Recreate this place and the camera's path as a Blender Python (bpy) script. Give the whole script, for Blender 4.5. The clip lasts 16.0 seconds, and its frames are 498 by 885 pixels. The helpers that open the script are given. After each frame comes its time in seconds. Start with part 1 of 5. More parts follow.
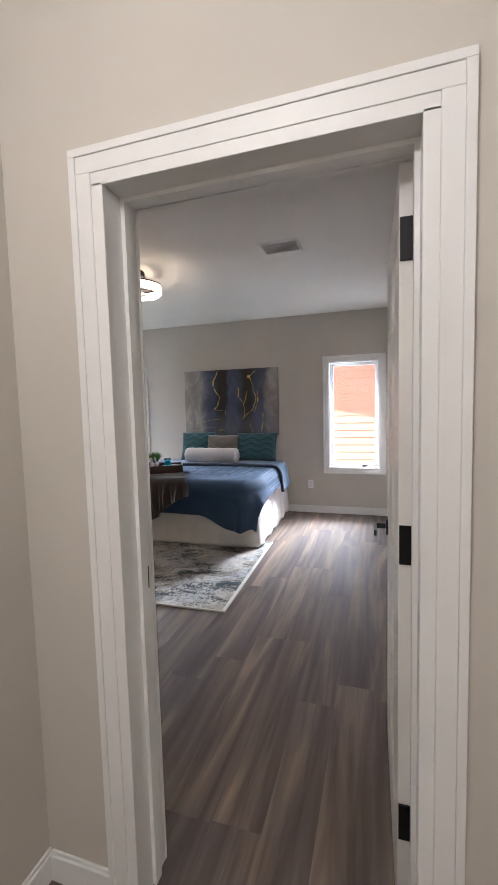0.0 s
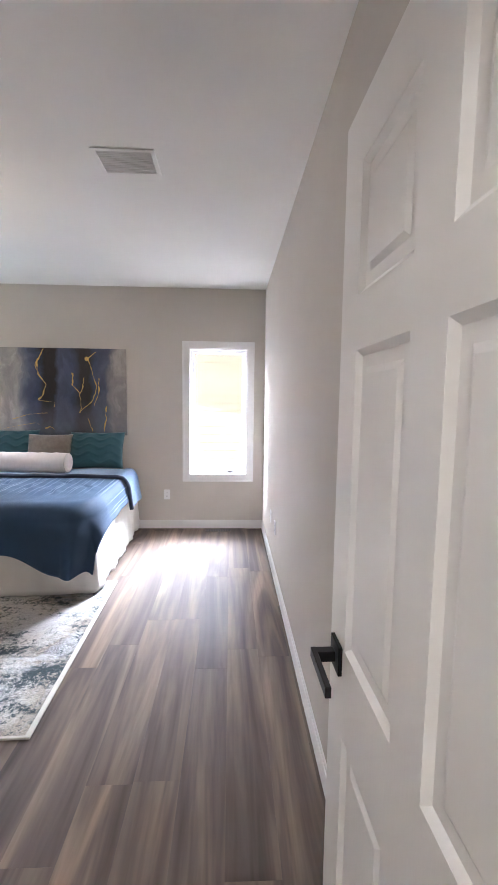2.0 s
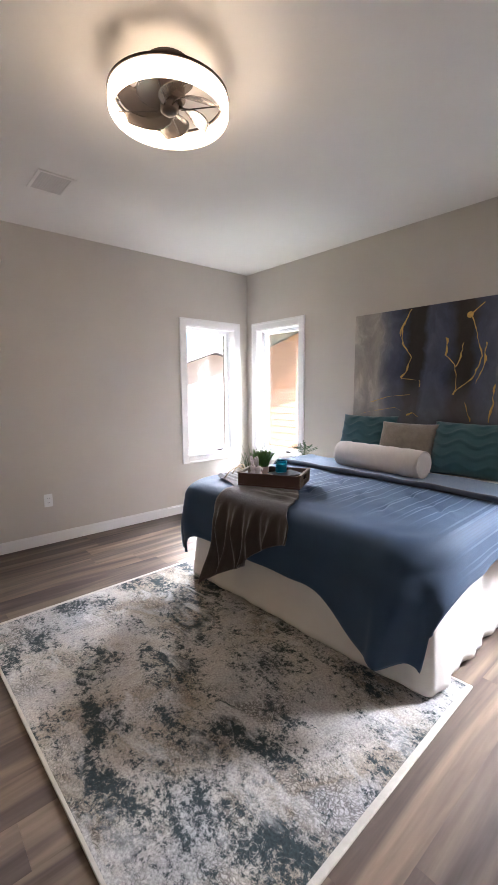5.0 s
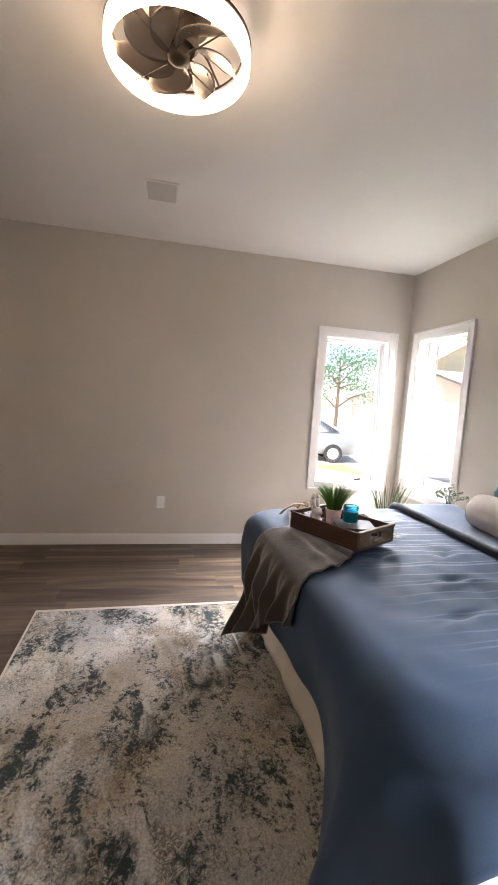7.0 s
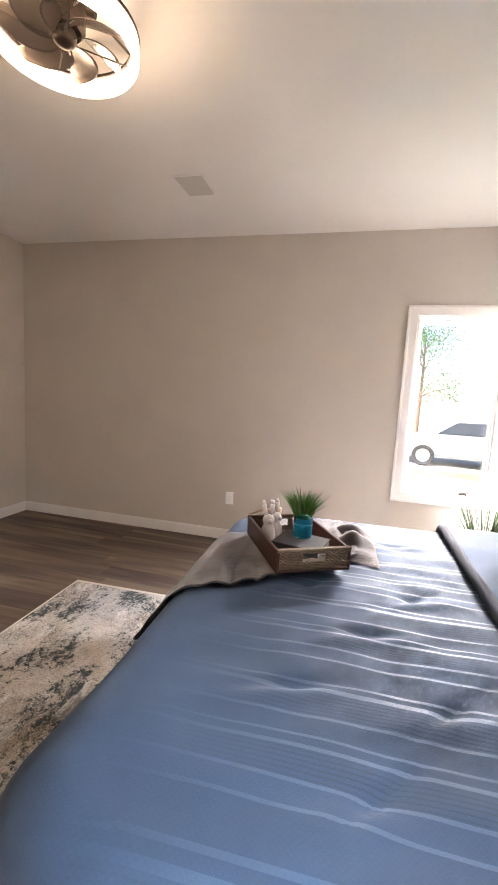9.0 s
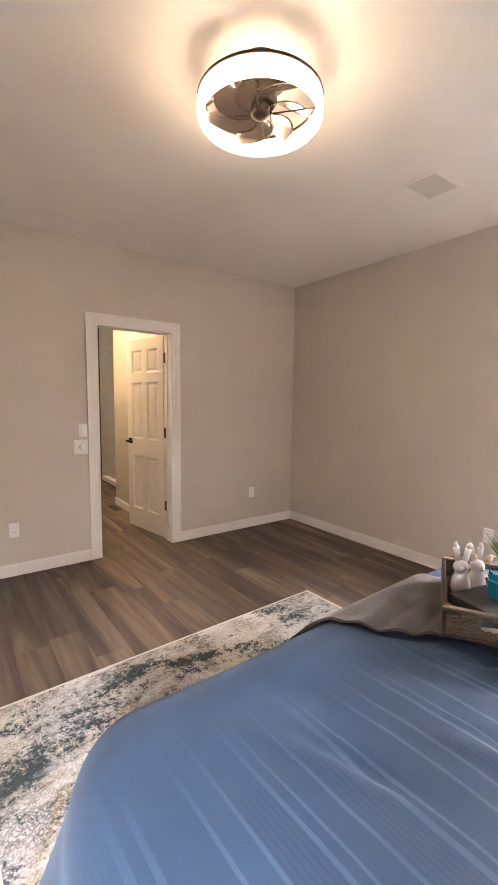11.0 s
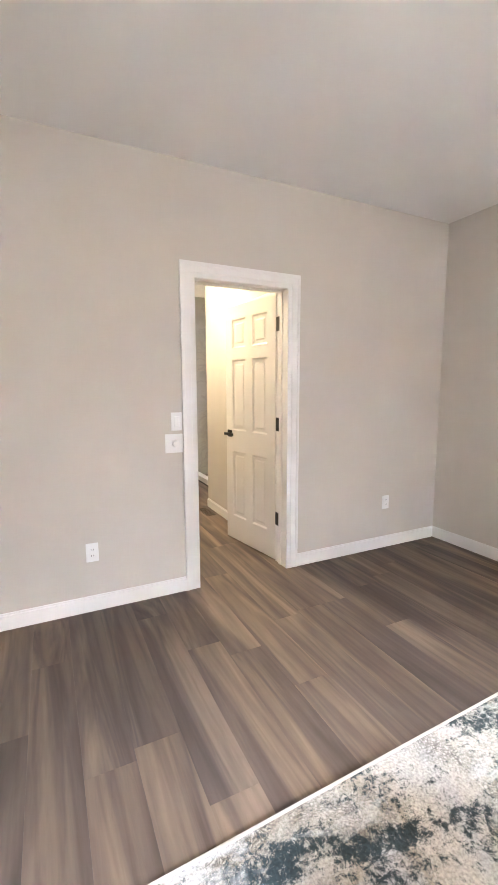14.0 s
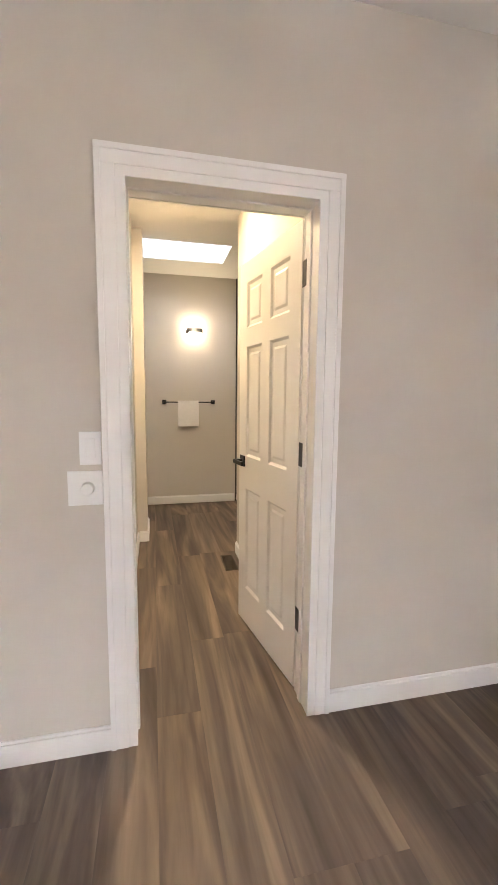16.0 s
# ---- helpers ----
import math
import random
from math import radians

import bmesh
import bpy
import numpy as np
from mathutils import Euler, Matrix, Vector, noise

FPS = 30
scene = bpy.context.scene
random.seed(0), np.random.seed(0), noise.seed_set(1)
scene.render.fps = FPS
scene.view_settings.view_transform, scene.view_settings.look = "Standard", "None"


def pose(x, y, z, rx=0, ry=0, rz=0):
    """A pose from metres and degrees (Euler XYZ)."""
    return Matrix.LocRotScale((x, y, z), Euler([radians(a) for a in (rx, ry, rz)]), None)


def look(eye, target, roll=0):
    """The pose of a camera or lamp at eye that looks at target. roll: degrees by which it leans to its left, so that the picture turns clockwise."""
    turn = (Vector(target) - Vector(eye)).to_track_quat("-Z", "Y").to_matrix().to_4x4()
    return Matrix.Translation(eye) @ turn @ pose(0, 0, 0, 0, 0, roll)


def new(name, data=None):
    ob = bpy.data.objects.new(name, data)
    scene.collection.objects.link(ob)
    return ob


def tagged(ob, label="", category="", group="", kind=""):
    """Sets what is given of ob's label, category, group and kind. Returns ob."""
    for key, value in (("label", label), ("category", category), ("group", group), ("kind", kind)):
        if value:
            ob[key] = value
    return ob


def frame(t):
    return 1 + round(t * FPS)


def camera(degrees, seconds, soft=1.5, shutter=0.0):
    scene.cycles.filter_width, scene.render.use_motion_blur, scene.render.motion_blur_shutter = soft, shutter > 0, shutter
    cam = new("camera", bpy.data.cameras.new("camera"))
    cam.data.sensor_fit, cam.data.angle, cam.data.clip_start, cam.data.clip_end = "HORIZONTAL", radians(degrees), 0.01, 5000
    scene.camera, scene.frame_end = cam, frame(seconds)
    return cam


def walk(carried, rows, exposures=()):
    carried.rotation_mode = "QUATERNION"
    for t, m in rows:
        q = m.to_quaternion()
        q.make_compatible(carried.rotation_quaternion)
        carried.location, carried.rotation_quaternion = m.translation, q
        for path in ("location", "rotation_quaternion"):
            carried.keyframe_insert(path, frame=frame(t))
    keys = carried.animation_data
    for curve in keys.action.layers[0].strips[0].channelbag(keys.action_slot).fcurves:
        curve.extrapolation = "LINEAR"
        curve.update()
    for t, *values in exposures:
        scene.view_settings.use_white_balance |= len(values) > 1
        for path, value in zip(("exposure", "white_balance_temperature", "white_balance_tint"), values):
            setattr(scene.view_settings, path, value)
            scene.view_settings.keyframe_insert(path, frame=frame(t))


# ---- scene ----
cam = camera(61.9, 16.0)
PATH = [
    (0, (0.264, -0.014, 1.466), (-0.342, 1.885, 1.306), -1.5),
    (0.5, (0.207, 0.15, 1.463), (-0.131, 2.112, 1.271), -2.7),
    (1, (0.207, 0.448, 1.51), (-0.052, 2.426, 1.374), -2.3),
    (1.5, (0.14, 0.69, 1.477), (0.041, 2.681, 1.312), -0.1),
    (2, (0.058, 0.958, 1.502), (0.147, 2.945, 1.298), 0.7),
    (2.5, (0.03, 1.258, 1.474), (0.002, 3.247, 1.269), 0.5),
    (3, (-0.062, 1.558, 1.485), (-0.317, 3.532, 1.287), 1.9),
    (3.5, (-0.216, 1.772, 1.457), (-0.666, 3.709, 1.246), 2.6),
    (4, (-0.252, 1.949, 1.405), (-1.069, 3.765, 1.221), 1.5),
    (4.5, (-0.199, 2.166, 1.41), (-1.465, 3.703, 1.213), 0.9),
    (5, (-0.202, 2.342, 1.395), (-1.702, 3.64, 1.134), -0.3),
    (5.2, (-0.232, 2.429, 1.39), (-1.788, 3.653, 1.107), 0.4),
    (7.3, (-0.285, 3.494, 1.404), (-2.249, 3.816, 1.203), 2.7),
    (7.5, (-0.317, 3.583, 1.416), (-2.286, 3.867, 1.208), 1.6),
    (8, (-0.33, 3.892, 1.403), (-2.316, 3.912, 1.174), 2.5),
    (8.2, (-0.336, 4.001, 1.401), (-2.318, 3.932, 1.144), 3.0),
    (10.3, (-0.804, 4.807, 1.41), (-2.328, 3.521, 1.263), 1.4),
    (10.5, (-0.795, 4.803, 1.421), (-2.219, 3.407, 1.256), 0.8),
    (11, (-0.79, 4.767, 1.418), (-1.97, 3.164, 1.218), 0.7),
    (11.5, (-0.76, 4.712, 1.414), (-1.691, 2.956, 1.19), 0.6),
    (12, (-0.714, 4.629, 1.421), (-1.445, 2.783, 1.173), 0.4),
    (12.5, (-0.645, 4.467, 1.415), (-1.331, 2.604, 1.17), -0.8),
    (13, (-0.691, 4.255, 1.376), (-1.405, 2.407, 1.101), 0.5),
    (13.5, (-0.842, 3.991, 1.352), (-1.521, 2.134, 1.052), 1.7),
    (14, (-1.003, 3.672, 1.355), (-1.868, 1.887, 1.098), -0.2),
    (14.5, (-1.185, 3.379, 1.363), (-2.117, 1.62, 1.173), -1.6),
    (15, (-1.481, 3.121, 1.354), (-2.149, 1.238, 1.255), 0.2),
    (15.5, (-1.716, 2.864, 1.32), (-2.307, 0.962, 1.14), -0.2),
    (16, (-1.958, 2.595, 1.334), (-2.403, 0.658, 1.109), 0.5),
]
W_BACK, W_SIDE = 950.0, 800.0                              # watts of the added lamps that stand in for low sky outside the windows
P_HALL, P_LIVING, P_PASS, P_SCONCE = 8.0, 18.0, 5.0, 1.0    # watts of the bulbs, and of the fill lamp added in the living room
E_RING, E_SCONCE = 4.0, 8.0
EXPO = [(0.0, 1.9, 5450, 12), (1.2, 2.3, 5250, 13), (2.0, 2.7, 5330, 13), (2.7, 2.47, 5450, 14), (3.5, 2.15, 5550, 14), (5.0, 1.95, 5800, 15), (8.0, 2.15, 6500, 17), (10.5, 2.62, 6600, 20), (12.5, 2.87, 6000, 14), (14.0, 3.48, 5500, 10), (16.0, 3.15, 5750, 11)]
walk(cam, [(t, look(eye, target, roll)) for t, eye, target, roll in PATH], EXPO)

# ---- plan, in metres ----
XL, XR, YF, YB, ZC = -4.136, 0.441, 1.08, 5.725, 2.725   # bedroom's left, right, front, back faces and ceiling
YH = 0.94                                               # hall face of the front wall
D1 = (-0.416, 0.35)                                     # entrance opening
D2 = (-2.568, -1.873)                                   # bathroom opening
DH = 2.050                                              # opening height

# ---- world, sun, large lights ----
world = bpy.data.worlds.new("sky")
scene.world = world
world.use_nodes = True
wn = world.node_tree.nodes
sky = wn.new("ShaderNodeTexSky")
sky.sky_type, sky.sun_disc = "NISHITA", False
sky.sun_elevation, sky.sun_rotation = radians(47.6), radians(133.7)
world.node_tree.links.new(sky.outputs[0], wn["Background"].inputs[0])
wn["Background"].inputs[1].default_value = 0.075
sun_data = bpy.data.lights.new("sun", "SUN")
sun_data.energy, sun_data.angle, sun_data.color = 5.0, radians(0.5), (1.0, 0.95, 0.88)
sun = new("sun", sun_data)
sun.matrix_world = look((4.4, -4.2, 6.67), (0, 0, 0))


def sky_lamp(name, eye, target, w, power):
    """An unseen lamp added over the yard, standing in for low sky at the windows."""
    d = bpy.data.lights.new(name, "AREA")
    d.shape, d.size, d.size_y, d.energy, d.color = "RECTANGLE", w, 2.4, power, (1.0, 0.97, 0.94)
    ob = new(name, d)
    ob.matrix_world = look(eye, target)


sky_lamp("sky_lamp_north_east", (1.35, 9.4, 4.75), (-0.1, 5.7, 1.5), 2.4, W_BACK)
sky_lamp("sky_lamp_north_west", (-5.1, 9.4, 4.75), (-3.6, 5.7, 1.5), 2.4, W_BACK)
sky_lamp("sky_lamp_west", (-8.0, 6.6, 4.6), (-4.1, 5.2, 1.5), 2.6, W_SIDE)


def point_lamp(name, at, power, color, radius=0.08):
    d = bpy.data.lights.new(name, "POINT")
    d.energy, d.color, d.shadow_soft_size = power, color, radius
    ob = new(name, d)
    ob.location = at
    return ob


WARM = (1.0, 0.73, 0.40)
point_lamp("hall_ceiling_bulb", (-0.1, -0.35, 2.5), P_HALL, (1.0, 0.88, 0.74), 0.12)
# unseen lamp without a fixture, added to brighten the living room
point_lamp("living_room_fill", (2.2, -2.6, 2.3), P_LIVING, (1.0, 0.86, 0.70), 0.15)
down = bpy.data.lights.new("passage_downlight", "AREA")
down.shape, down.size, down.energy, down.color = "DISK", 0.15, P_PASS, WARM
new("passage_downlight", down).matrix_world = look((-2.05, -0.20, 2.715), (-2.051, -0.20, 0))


# ---- materials ----
def material(name, color=(0.8, 0.8, 0.8), rough=0.5, metal=0.0, vary=0.0, scale=8.0, bump=0.0, bump_scale=60.0, sheen=0.0, emit=0.0, emit_color=None, stretch=(1, 1, 1)):
    """A surface with a colour that varies at two scales and a fine relief."""
    m = bpy.data.materials.new(name)
    m.use_nodes = True
    n, l = m.node_tree.nodes, m.node_tree.links
    b = n["Principled BSDF"]
    b.inputs["Base Color"].default_value = (*color, 1)
    b.inputs["Roughness"].default_value = rough
    b.inputs["Metallic"].default_value = metal
    if sheen:
        b.inputs["Sheen Weight"].default_value = sheen
        b.inputs["Sheen Roughness"].default_value = 0.5
    if emit:
        b.inputs["Emission Color"].default_value = (*(emit_color or color), 1)
        b.inputs["Emission Strength"].default_value = emit
    co = n.new("ShaderNodeTexCoord")
    mp = n.new("ShaderNodeMapping")
    mp.inputs["Scale"].default_value = stretch
    l.new(co.outputs["Object"], mp.inputs[0])
    if vary:
        a = n.new("ShaderNodeTexNoise")
        a.inputs["Scale"].default_value, a.inputs["Detail"].default_value = scale, 6
        a2 = n.new("ShaderNodeTexNoise")
        a2.inputs["Scale"].default_value = scale * 0.12
        l.new(mp.outputs[0], a.inputs[0])
        l.new(mp.outputs[0], a2.inputs[0])
        ad = n.new("ShaderNodeMath")
        ad.operation = "ADD"
        l.new(a.outputs[0], ad.inputs[0])
        l.new(a2.outputs[0], ad.inputs[1])
        r = n.new("ShaderNodeMapRange")
        r.inputs[1].default_value, r.inputs[2].default_value = 0.6, 1.4
        r.inputs[3].default_value, r.inputs[4].default_value = 1 - vary, 1 + vary
        l.new(ad.outputs[0], r.inputs[0])
        mx = n.new("ShaderNodeMix")
        mx.data_type, mx.blend_type = "RGBA", "MULTIPLY"
        mx.inputs[0].default_value = 1
        mx.inputs[6].default_value = (*color, 1)
        l.new(r.outputs[0], mx.inputs[7])
        l.new(mx.outputs[2], b.inputs["Base Color"])
    if bump:
        c = n.new("ShaderNodeTexNoise")
        c.inputs["Scale"].default_value, c.inputs["Detail"].default_value = bump_scale, 4
        l.new(mp.outputs[0], c.inputs[0])
        bp = n.new("ShaderNodeBump")
        bp.inputs["Strength"].default_value, bp.inputs["Distance"].default_value = bump, 0.004
        l.new(c.outputs[0], bp.inputs["Height"])
        l.new(bp.outputs[0], b.inputs["Normal"])
    return m


def ramp(n, stops, constant=False):
    r = n.new("ShaderNodeValToRGB")
    r.color_ramp.interpolation = "CONSTANT" if constant else "LINEAR"
    e = r.color_ramp.elements
    while len(e) < len(stops):
        e.new(0.5)
    for k, (p, c) in enumerate(stops):
        e[k].position, e[k].color = p, (*c, 1)
    return r


def noise_node(n, l, vec, scale, detail=5.0, rough=0.55, distort=0.0):
    a = n.new("ShaderNodeTexNoise")
    a.inputs["Scale"].default_value, a.inputs["Detail"].default_value = scale, detail
    a.inputs["Roughness"].default_value, a.inputs["Distortion"].default_value = rough, distort
    l.new(vec, a.inputs[0])
    return a


def mix_node(n, l, fac, a, b, blend="MIX"):
    mx = n.new("ShaderNodeMix")
    mx.data_type, mx.blend_type = "RGBA", blend
    for src, slot in ((fac, 0), (a, 6), (b, 7)):
        if isinstance(src, (int, float)):
            mx.inputs[slot].default_value = src if slot == 0 else (src, src, src, 1)
        elif isinstance(src, tuple):
            mx.inputs[slot].default_value = (*src, 1)
        else:
            l.new(src, mx.inputs[slot])
    return mx.outputs[2]


def blank(name, rough=0.5):
    m = bpy.data.materials.new(name)
    m.use_nodes = True
    n, l = m.node_tree.nodes, m.node_tree.links
    n["Principled BSDF"].inputs["Roughness"].default_value = rough
    return m, n, l, n["Principled BSDF"]


def plank_material():
    m, n, l, b = blank("vinyl_plank", 0.36)
    co, info = n.new("ShaderNodeTexCoord"), n.new("ShaderNodeObjectInfo")
    off = n.new("ShaderNodeVectorMath")
    off.operation = "SCALE"
    off.inputs[0].default_value = (37.0, 91.0, 13.0)
    l.new(info.outputs["Random"], off.inputs["Scale"])
    ad = n.new("ShaderNodeVectorMath")
    l.new(co.outputs["Object"], ad.inputs[0])
    l.new(off.outputs[0], ad.inputs[1])
    mp = n.new("ShaderNodeMapping")
    mp.inputs["Scale"].default_value = (1.0, 0.10, 1.0)
    l.new(ad.outputs[0], mp.inputs[0])
    wide = noise_node(n, l, mp.outputs[0], 7.5, 3, 0.5, 1.2)
    fine = noise_node(n, l, mp.outputs[0], 60.0, 5, 0.6, 0.6)
    mp2 = n.new("ShaderNodeMapping")
    mp2.inputs["Scale"].default_value = (1.0, 0.13, 1.0)
    l.new(ad.outputs[0], mp2.inputs[0])
    wv = n.new("ShaderNodeTexWave")
    wv.wave_type, wv.rings_direction = "RINGS", "Z"
    wv.inputs["Scale"].default_value, wv.inputs["Distortion"].default_value = 6.0, 5.0
    wv.inputs["Detail"].default_value, wv.inputs["Detail Scale"].default_value = 3.0, 1.2
    l.new(mp2.outputs[0], wv.inputs[0])
    base = ramp(n, [(0.30, (0.080, 0.064, 0.055)), (0.43, (0.118, 0.092, 0.076)), (0.55, (0.172, 0.131, 0.101)), (0.70, (0.260, 0.198, 0.147))])
    l.new(wide.outputs[0], base.inputs[0])
    tone = ramp(n, [(0.0, (0.86, 0.87, 0.89)), (0.3, (0.95, 0.95, 0.96)), (0.6, (1.0, 0.98, 0.95)), (1.0, (1.08, 1.05, 1.01))])
    l.new(info.outputs["Random"], tone.inputs[0])
    c = mix_node(n, l, 1.0, base.outputs[0], tone.outputs[0], "MULTIPLY")
    fr = ramp(n, [(0.25, (0.72, 0.71, 0.70)), (0.6, (1.06, 1.06, 1.06))])
    l.new(fine.outputs[0], fr.inputs[0])
    c = mix_node(n, l, 0.5, c, fr.outputs[0], "MULTIPLY")
    wr = ramp(n, [(0.0, (0.66, 0.65, 0.64)), (0.28, (0.98, 0.98, 0.98)), (1.0, (1.0, 1.0, 1.0))])
    l.new(wv.outputs[0], wr.inputs[0])
    c = mix_node(n, l, 0.30, c, wr.outputs[0], "MULTIPLY")
    l.new(c, b.inputs["Base Color"])
    rr = n.new("ShaderNodeMapRange")
    rr.inputs[3].default_value, rr.inputs[4].default_value = 0.50, 0.66
    b.inputs["Specular IOR Level"].default_value = 0.24
    l.new(fine.outputs[0], rr.inputs[0])
    l.new(rr.outputs[0], b.inputs["Roughness"])
    bp = n.new("ShaderNodeBump")
    bp.inputs["Strength"].default_value, bp.inputs["Distance"].default_value = 0.18, 0.002
    l.new(fine.outputs[0], bp.inputs["Height"])
    l.new(bp.outputs[0], b.inputs["Normal"])
    return m


def rug_material():
    m, n, l, b = blank("distressed_pile", 0.95)
    co = n.new("ShaderNodeTexCoord")
    v = co.outputs["Object"]
    big = noise_node(n, l, v, 1.5, 4, 0.6, 0.5)
    base = ramp(n, [(0.30, (0.42, 0.44, 0.47)), (0.42, (0.54, 0.53, 0.52)), (0.50, (0.59, 0.56, 0.51)), (0.58, (0.42, 0.37, 0.30)), (0.68, (0.56, 0.56, 0.57))])
    l.new(big.outputs[0], base.inputs[0])
    # crackled pebbles
    warp = noise_node(n, l, v, 9.0, 3, 0.6)
    wv = mix_node(n, l, 0.22, v, warp.outputs[1], "ADD")
    vor = n.new("ShaderNodeTexVoronoi")
    vor.feature = "DISTANCE_TO_EDGE"
    vor.inputs["Scale"].default_value = 46.0
    l.new(wv, vor.inputs[0])
    vr = ramp(n, [(0.0, (0.20, 0.19, 0.18)), (0.10, (0.55, 0.54, 0.52)), (0.22, (1, 1, 1))])
    l.new(vor.outputs[0], vr.inputs[0])
    sp = noise_node(n, l, v, 3.2, 5, 0.6, 0.3)
    spm = ramp(n, [(0.46, (0, 0, 0)), (0.62, (1, 1, 1))])
    l.new(sp.outputs[0], spm.inputs[0])
    c = mix_node(n, l, spm.outputs[0], base.outputs[0], mix_node(n, l, 0.85, base.outputs[0], vr.outputs[0], "MULTIPLY"))
    # teal-black worn drifts
    mp = n.new("ShaderNodeMapping")
    mp.inputs["Rotation"].default_value, mp.inputs["Scale"].default_value = (0, 0, 0.5), (1.0, 2.2, 1.0)
    l.new(v, mp.inputs[0])
    dr = noise_node(n, l, mp.outputs[0], 2.3, 6, 0.62, 0.4)
    fl = noise_node(n, l, v, 36.0, 6, 0.85, 0.25)
    sm = n.new("ShaderNodeMath")
    sm.operation = "MULTIPLY_ADD"
    sm.inputs[1].default_value = 1.15
    l.new(fl.outputs[0], sm.inputs[0])
    l.new(dr.outputs[0], sm.inputs[2])
    dm = ramp(n, [(0.0, (0, 0, 0)), (1.0, (1, 1, 1))])
    dmr = n.new("ShaderNodeMapRange")
    dmr.inputs[1].default_value, dmr.inputs[2].default_value = 1.07, 1.18
    l.new(sm.outputs[0], dmr.inputs[0])
    l.new(dmr.outputs[0], dm.inputs[0])
    c = mix_node(n, l, dm.outputs[0], c, (0.040, 0.060, 0.068))
    dr2 = noise_node(n, l, mp.outputs[0], 3.1, 5, 0.6, 0.8)
    dm2 = ramp(n, [(0.56, (0, 0, 0)), (0.66, (0.8, 0.8, 0.8))])
    l.new(dr2.outputs[0], dm2.inputs[0])
    c = mix_node(n, l, dm2.outputs[0], c, (0.66, 0.66, 0.65))
    fx = noise_node(n, l, v, 110.0, 3, 0.7)
    fr = ramp(n, [(0.3, (0.55, 0.55, 0.55)), (0.65, (1.15, 1.15, 1.15))])
    l.new(fx.outputs[0], fr.inputs[0])
    c = mix_node(n, l, 1.0, c, fr.outputs[0], "MULTIPLY")
    l.new(c, b.inputs["Base Color"])
    bp = n.new("ShaderNodeBump")
    bp.inputs["Strength"].default_value, bp.inputs["Distance"].default_value = 0.5, 0.004
    l.new(fx.outputs[0], bp.inputs["Height"])
    l.new(bp.outputs[0], b.inputs["Normal"])
    return m


def comforter_material():
    """Slate blue cotton with woven pale bands that run from foot to head."""
    m, n, l, b = blank("striped_cotton", 0.85)
    uv = n.new("ShaderNodeUVMap")
    uv.uv_map = "cloth"
    sep = n.new("ShaderNodeSeparateXYZ")
    l.new(uv.outputs[0], sep.inputs[0])
    f = n.new("ShaderNodeMath")
    f.operation = "MULTIPLY"
    f.inputs[1].default_value = 1 / 0.40
    l.new(sep.outputs[0], f.inputs[0])
    fr = n.new("ShaderNodeMath")
    fr.operation = "FRACT"
    l.new(f.outputs[0], fr.inputs[0])
    blue, pale, mid = (0.017, 0.052, 0.116), (0.033, 0.082, 0.165), (0.021, 0.059, 0.129)
    r = ramp(n, [(0.0, blue), (0.08, pale), (0.100, blue), (0.14, pale), (0.175, mid), (0.36, pale), (0.38, blue), (0.50, pale), (0.515, blue), (0.56, pale), (0.585, blue), (0.74, pale), (0.76, mid), (0.86, pale), (0.88, blue)], True)
    l.new(fr.outputs[0], r.inputs[0])
    # fade of the bands towards the foot end of the cloth
    mpf = n.new("ShaderNodeMapRange")
    mpf.inputs[1].default_value, mpf.inputs[2].default_value = 0.02, 0.32
    mpf.inputs[3].default_value, mpf.inputs[4].default_value = 0.05, 1.0
    l.new(sep.outputs[1], mpf.inputs[0])
    wv = n.new("ShaderNodeTexChecker")
    wv.inputs["Scale"].default_value = 170.0
    wv.inputs[1].default_value, wv.inputs[2].default_value = (1, 1, 1, 1), (0.80, 0.80, 0.82, 1)
    l.new(uv.outputs[0], wv.inputs[0])
    c = c0 = mix_node(n, l, mpf.outputs[0], blue, r.outputs[0])
    c = mix_node(n, l, 0.35, c, wv.outputs[0], "MULTIPLY")
    co = n.new("ShaderNodeTexCoord")
    nz = noise_node(n, l, co.outputs["Object"], 5.0, 5)
    nr = ramp(n, [(0.3, (0.88, 0.88, 0.9)), (0.7, (1.08, 1.08, 1.08))])
    l.new(nz.outputs[0], nr.inputs[0])
    c = mix_node(n, l, 1.0, c, nr.outputs[0], "MULTIPLY")
    l.new(c, b.inputs["Base Color"])
    # fine ribs in the plain weave between the bands
    rib = n.new("ShaderNodeMath")
    rib.operation = "PINGPONG"
    rib.inputs[1].default_value = 0.0055
    l.new(sep.outputs[0], rib.inputs[0])
    rr = ramp(n, [(0.0, (0.62, 0.64, 0.68)), (0.5, (1.0, 1.0, 1.0))])
    rm = n.new("ShaderNodeMath")
    rm.operation = "MULTIPLY"
    rm.inputs[1].default_value = 1 / 0.0055
    l.new(rib.outputs[0], rm.inputs[0])
    l.new(rm.outputs[0], rr.inputs[0])
    zone = ramp(n, [(0.0, (0, 0, 0)), (0.18, (0, 0, 0)), (0.19, (1, 1, 1)), (0.35, (1, 1, 1)), (0.36, (0, 0, 0)), (0.59, (0, 0, 0)), (0.60, (1, 1, 1)), (0.73, (1, 1, 1)), (0.74, (0, 0, 0))])
    l.new(fr.outputs[0], zone.inputs[0])
    ribbed = mix_node(n, l, zone.outputs[0], (1.0, 1.0, 1.0), rr.outputs[0])
    l.new(mix_node(n, l, mpf.outputs[0], c, mix_node(n, l, 1.0, c, ribbed, "MULTIPLY")), b.inputs["Base Color"])
    # the pale bands are satin-woven and catch the light
    gl = n.new("ShaderNodeMapRange")
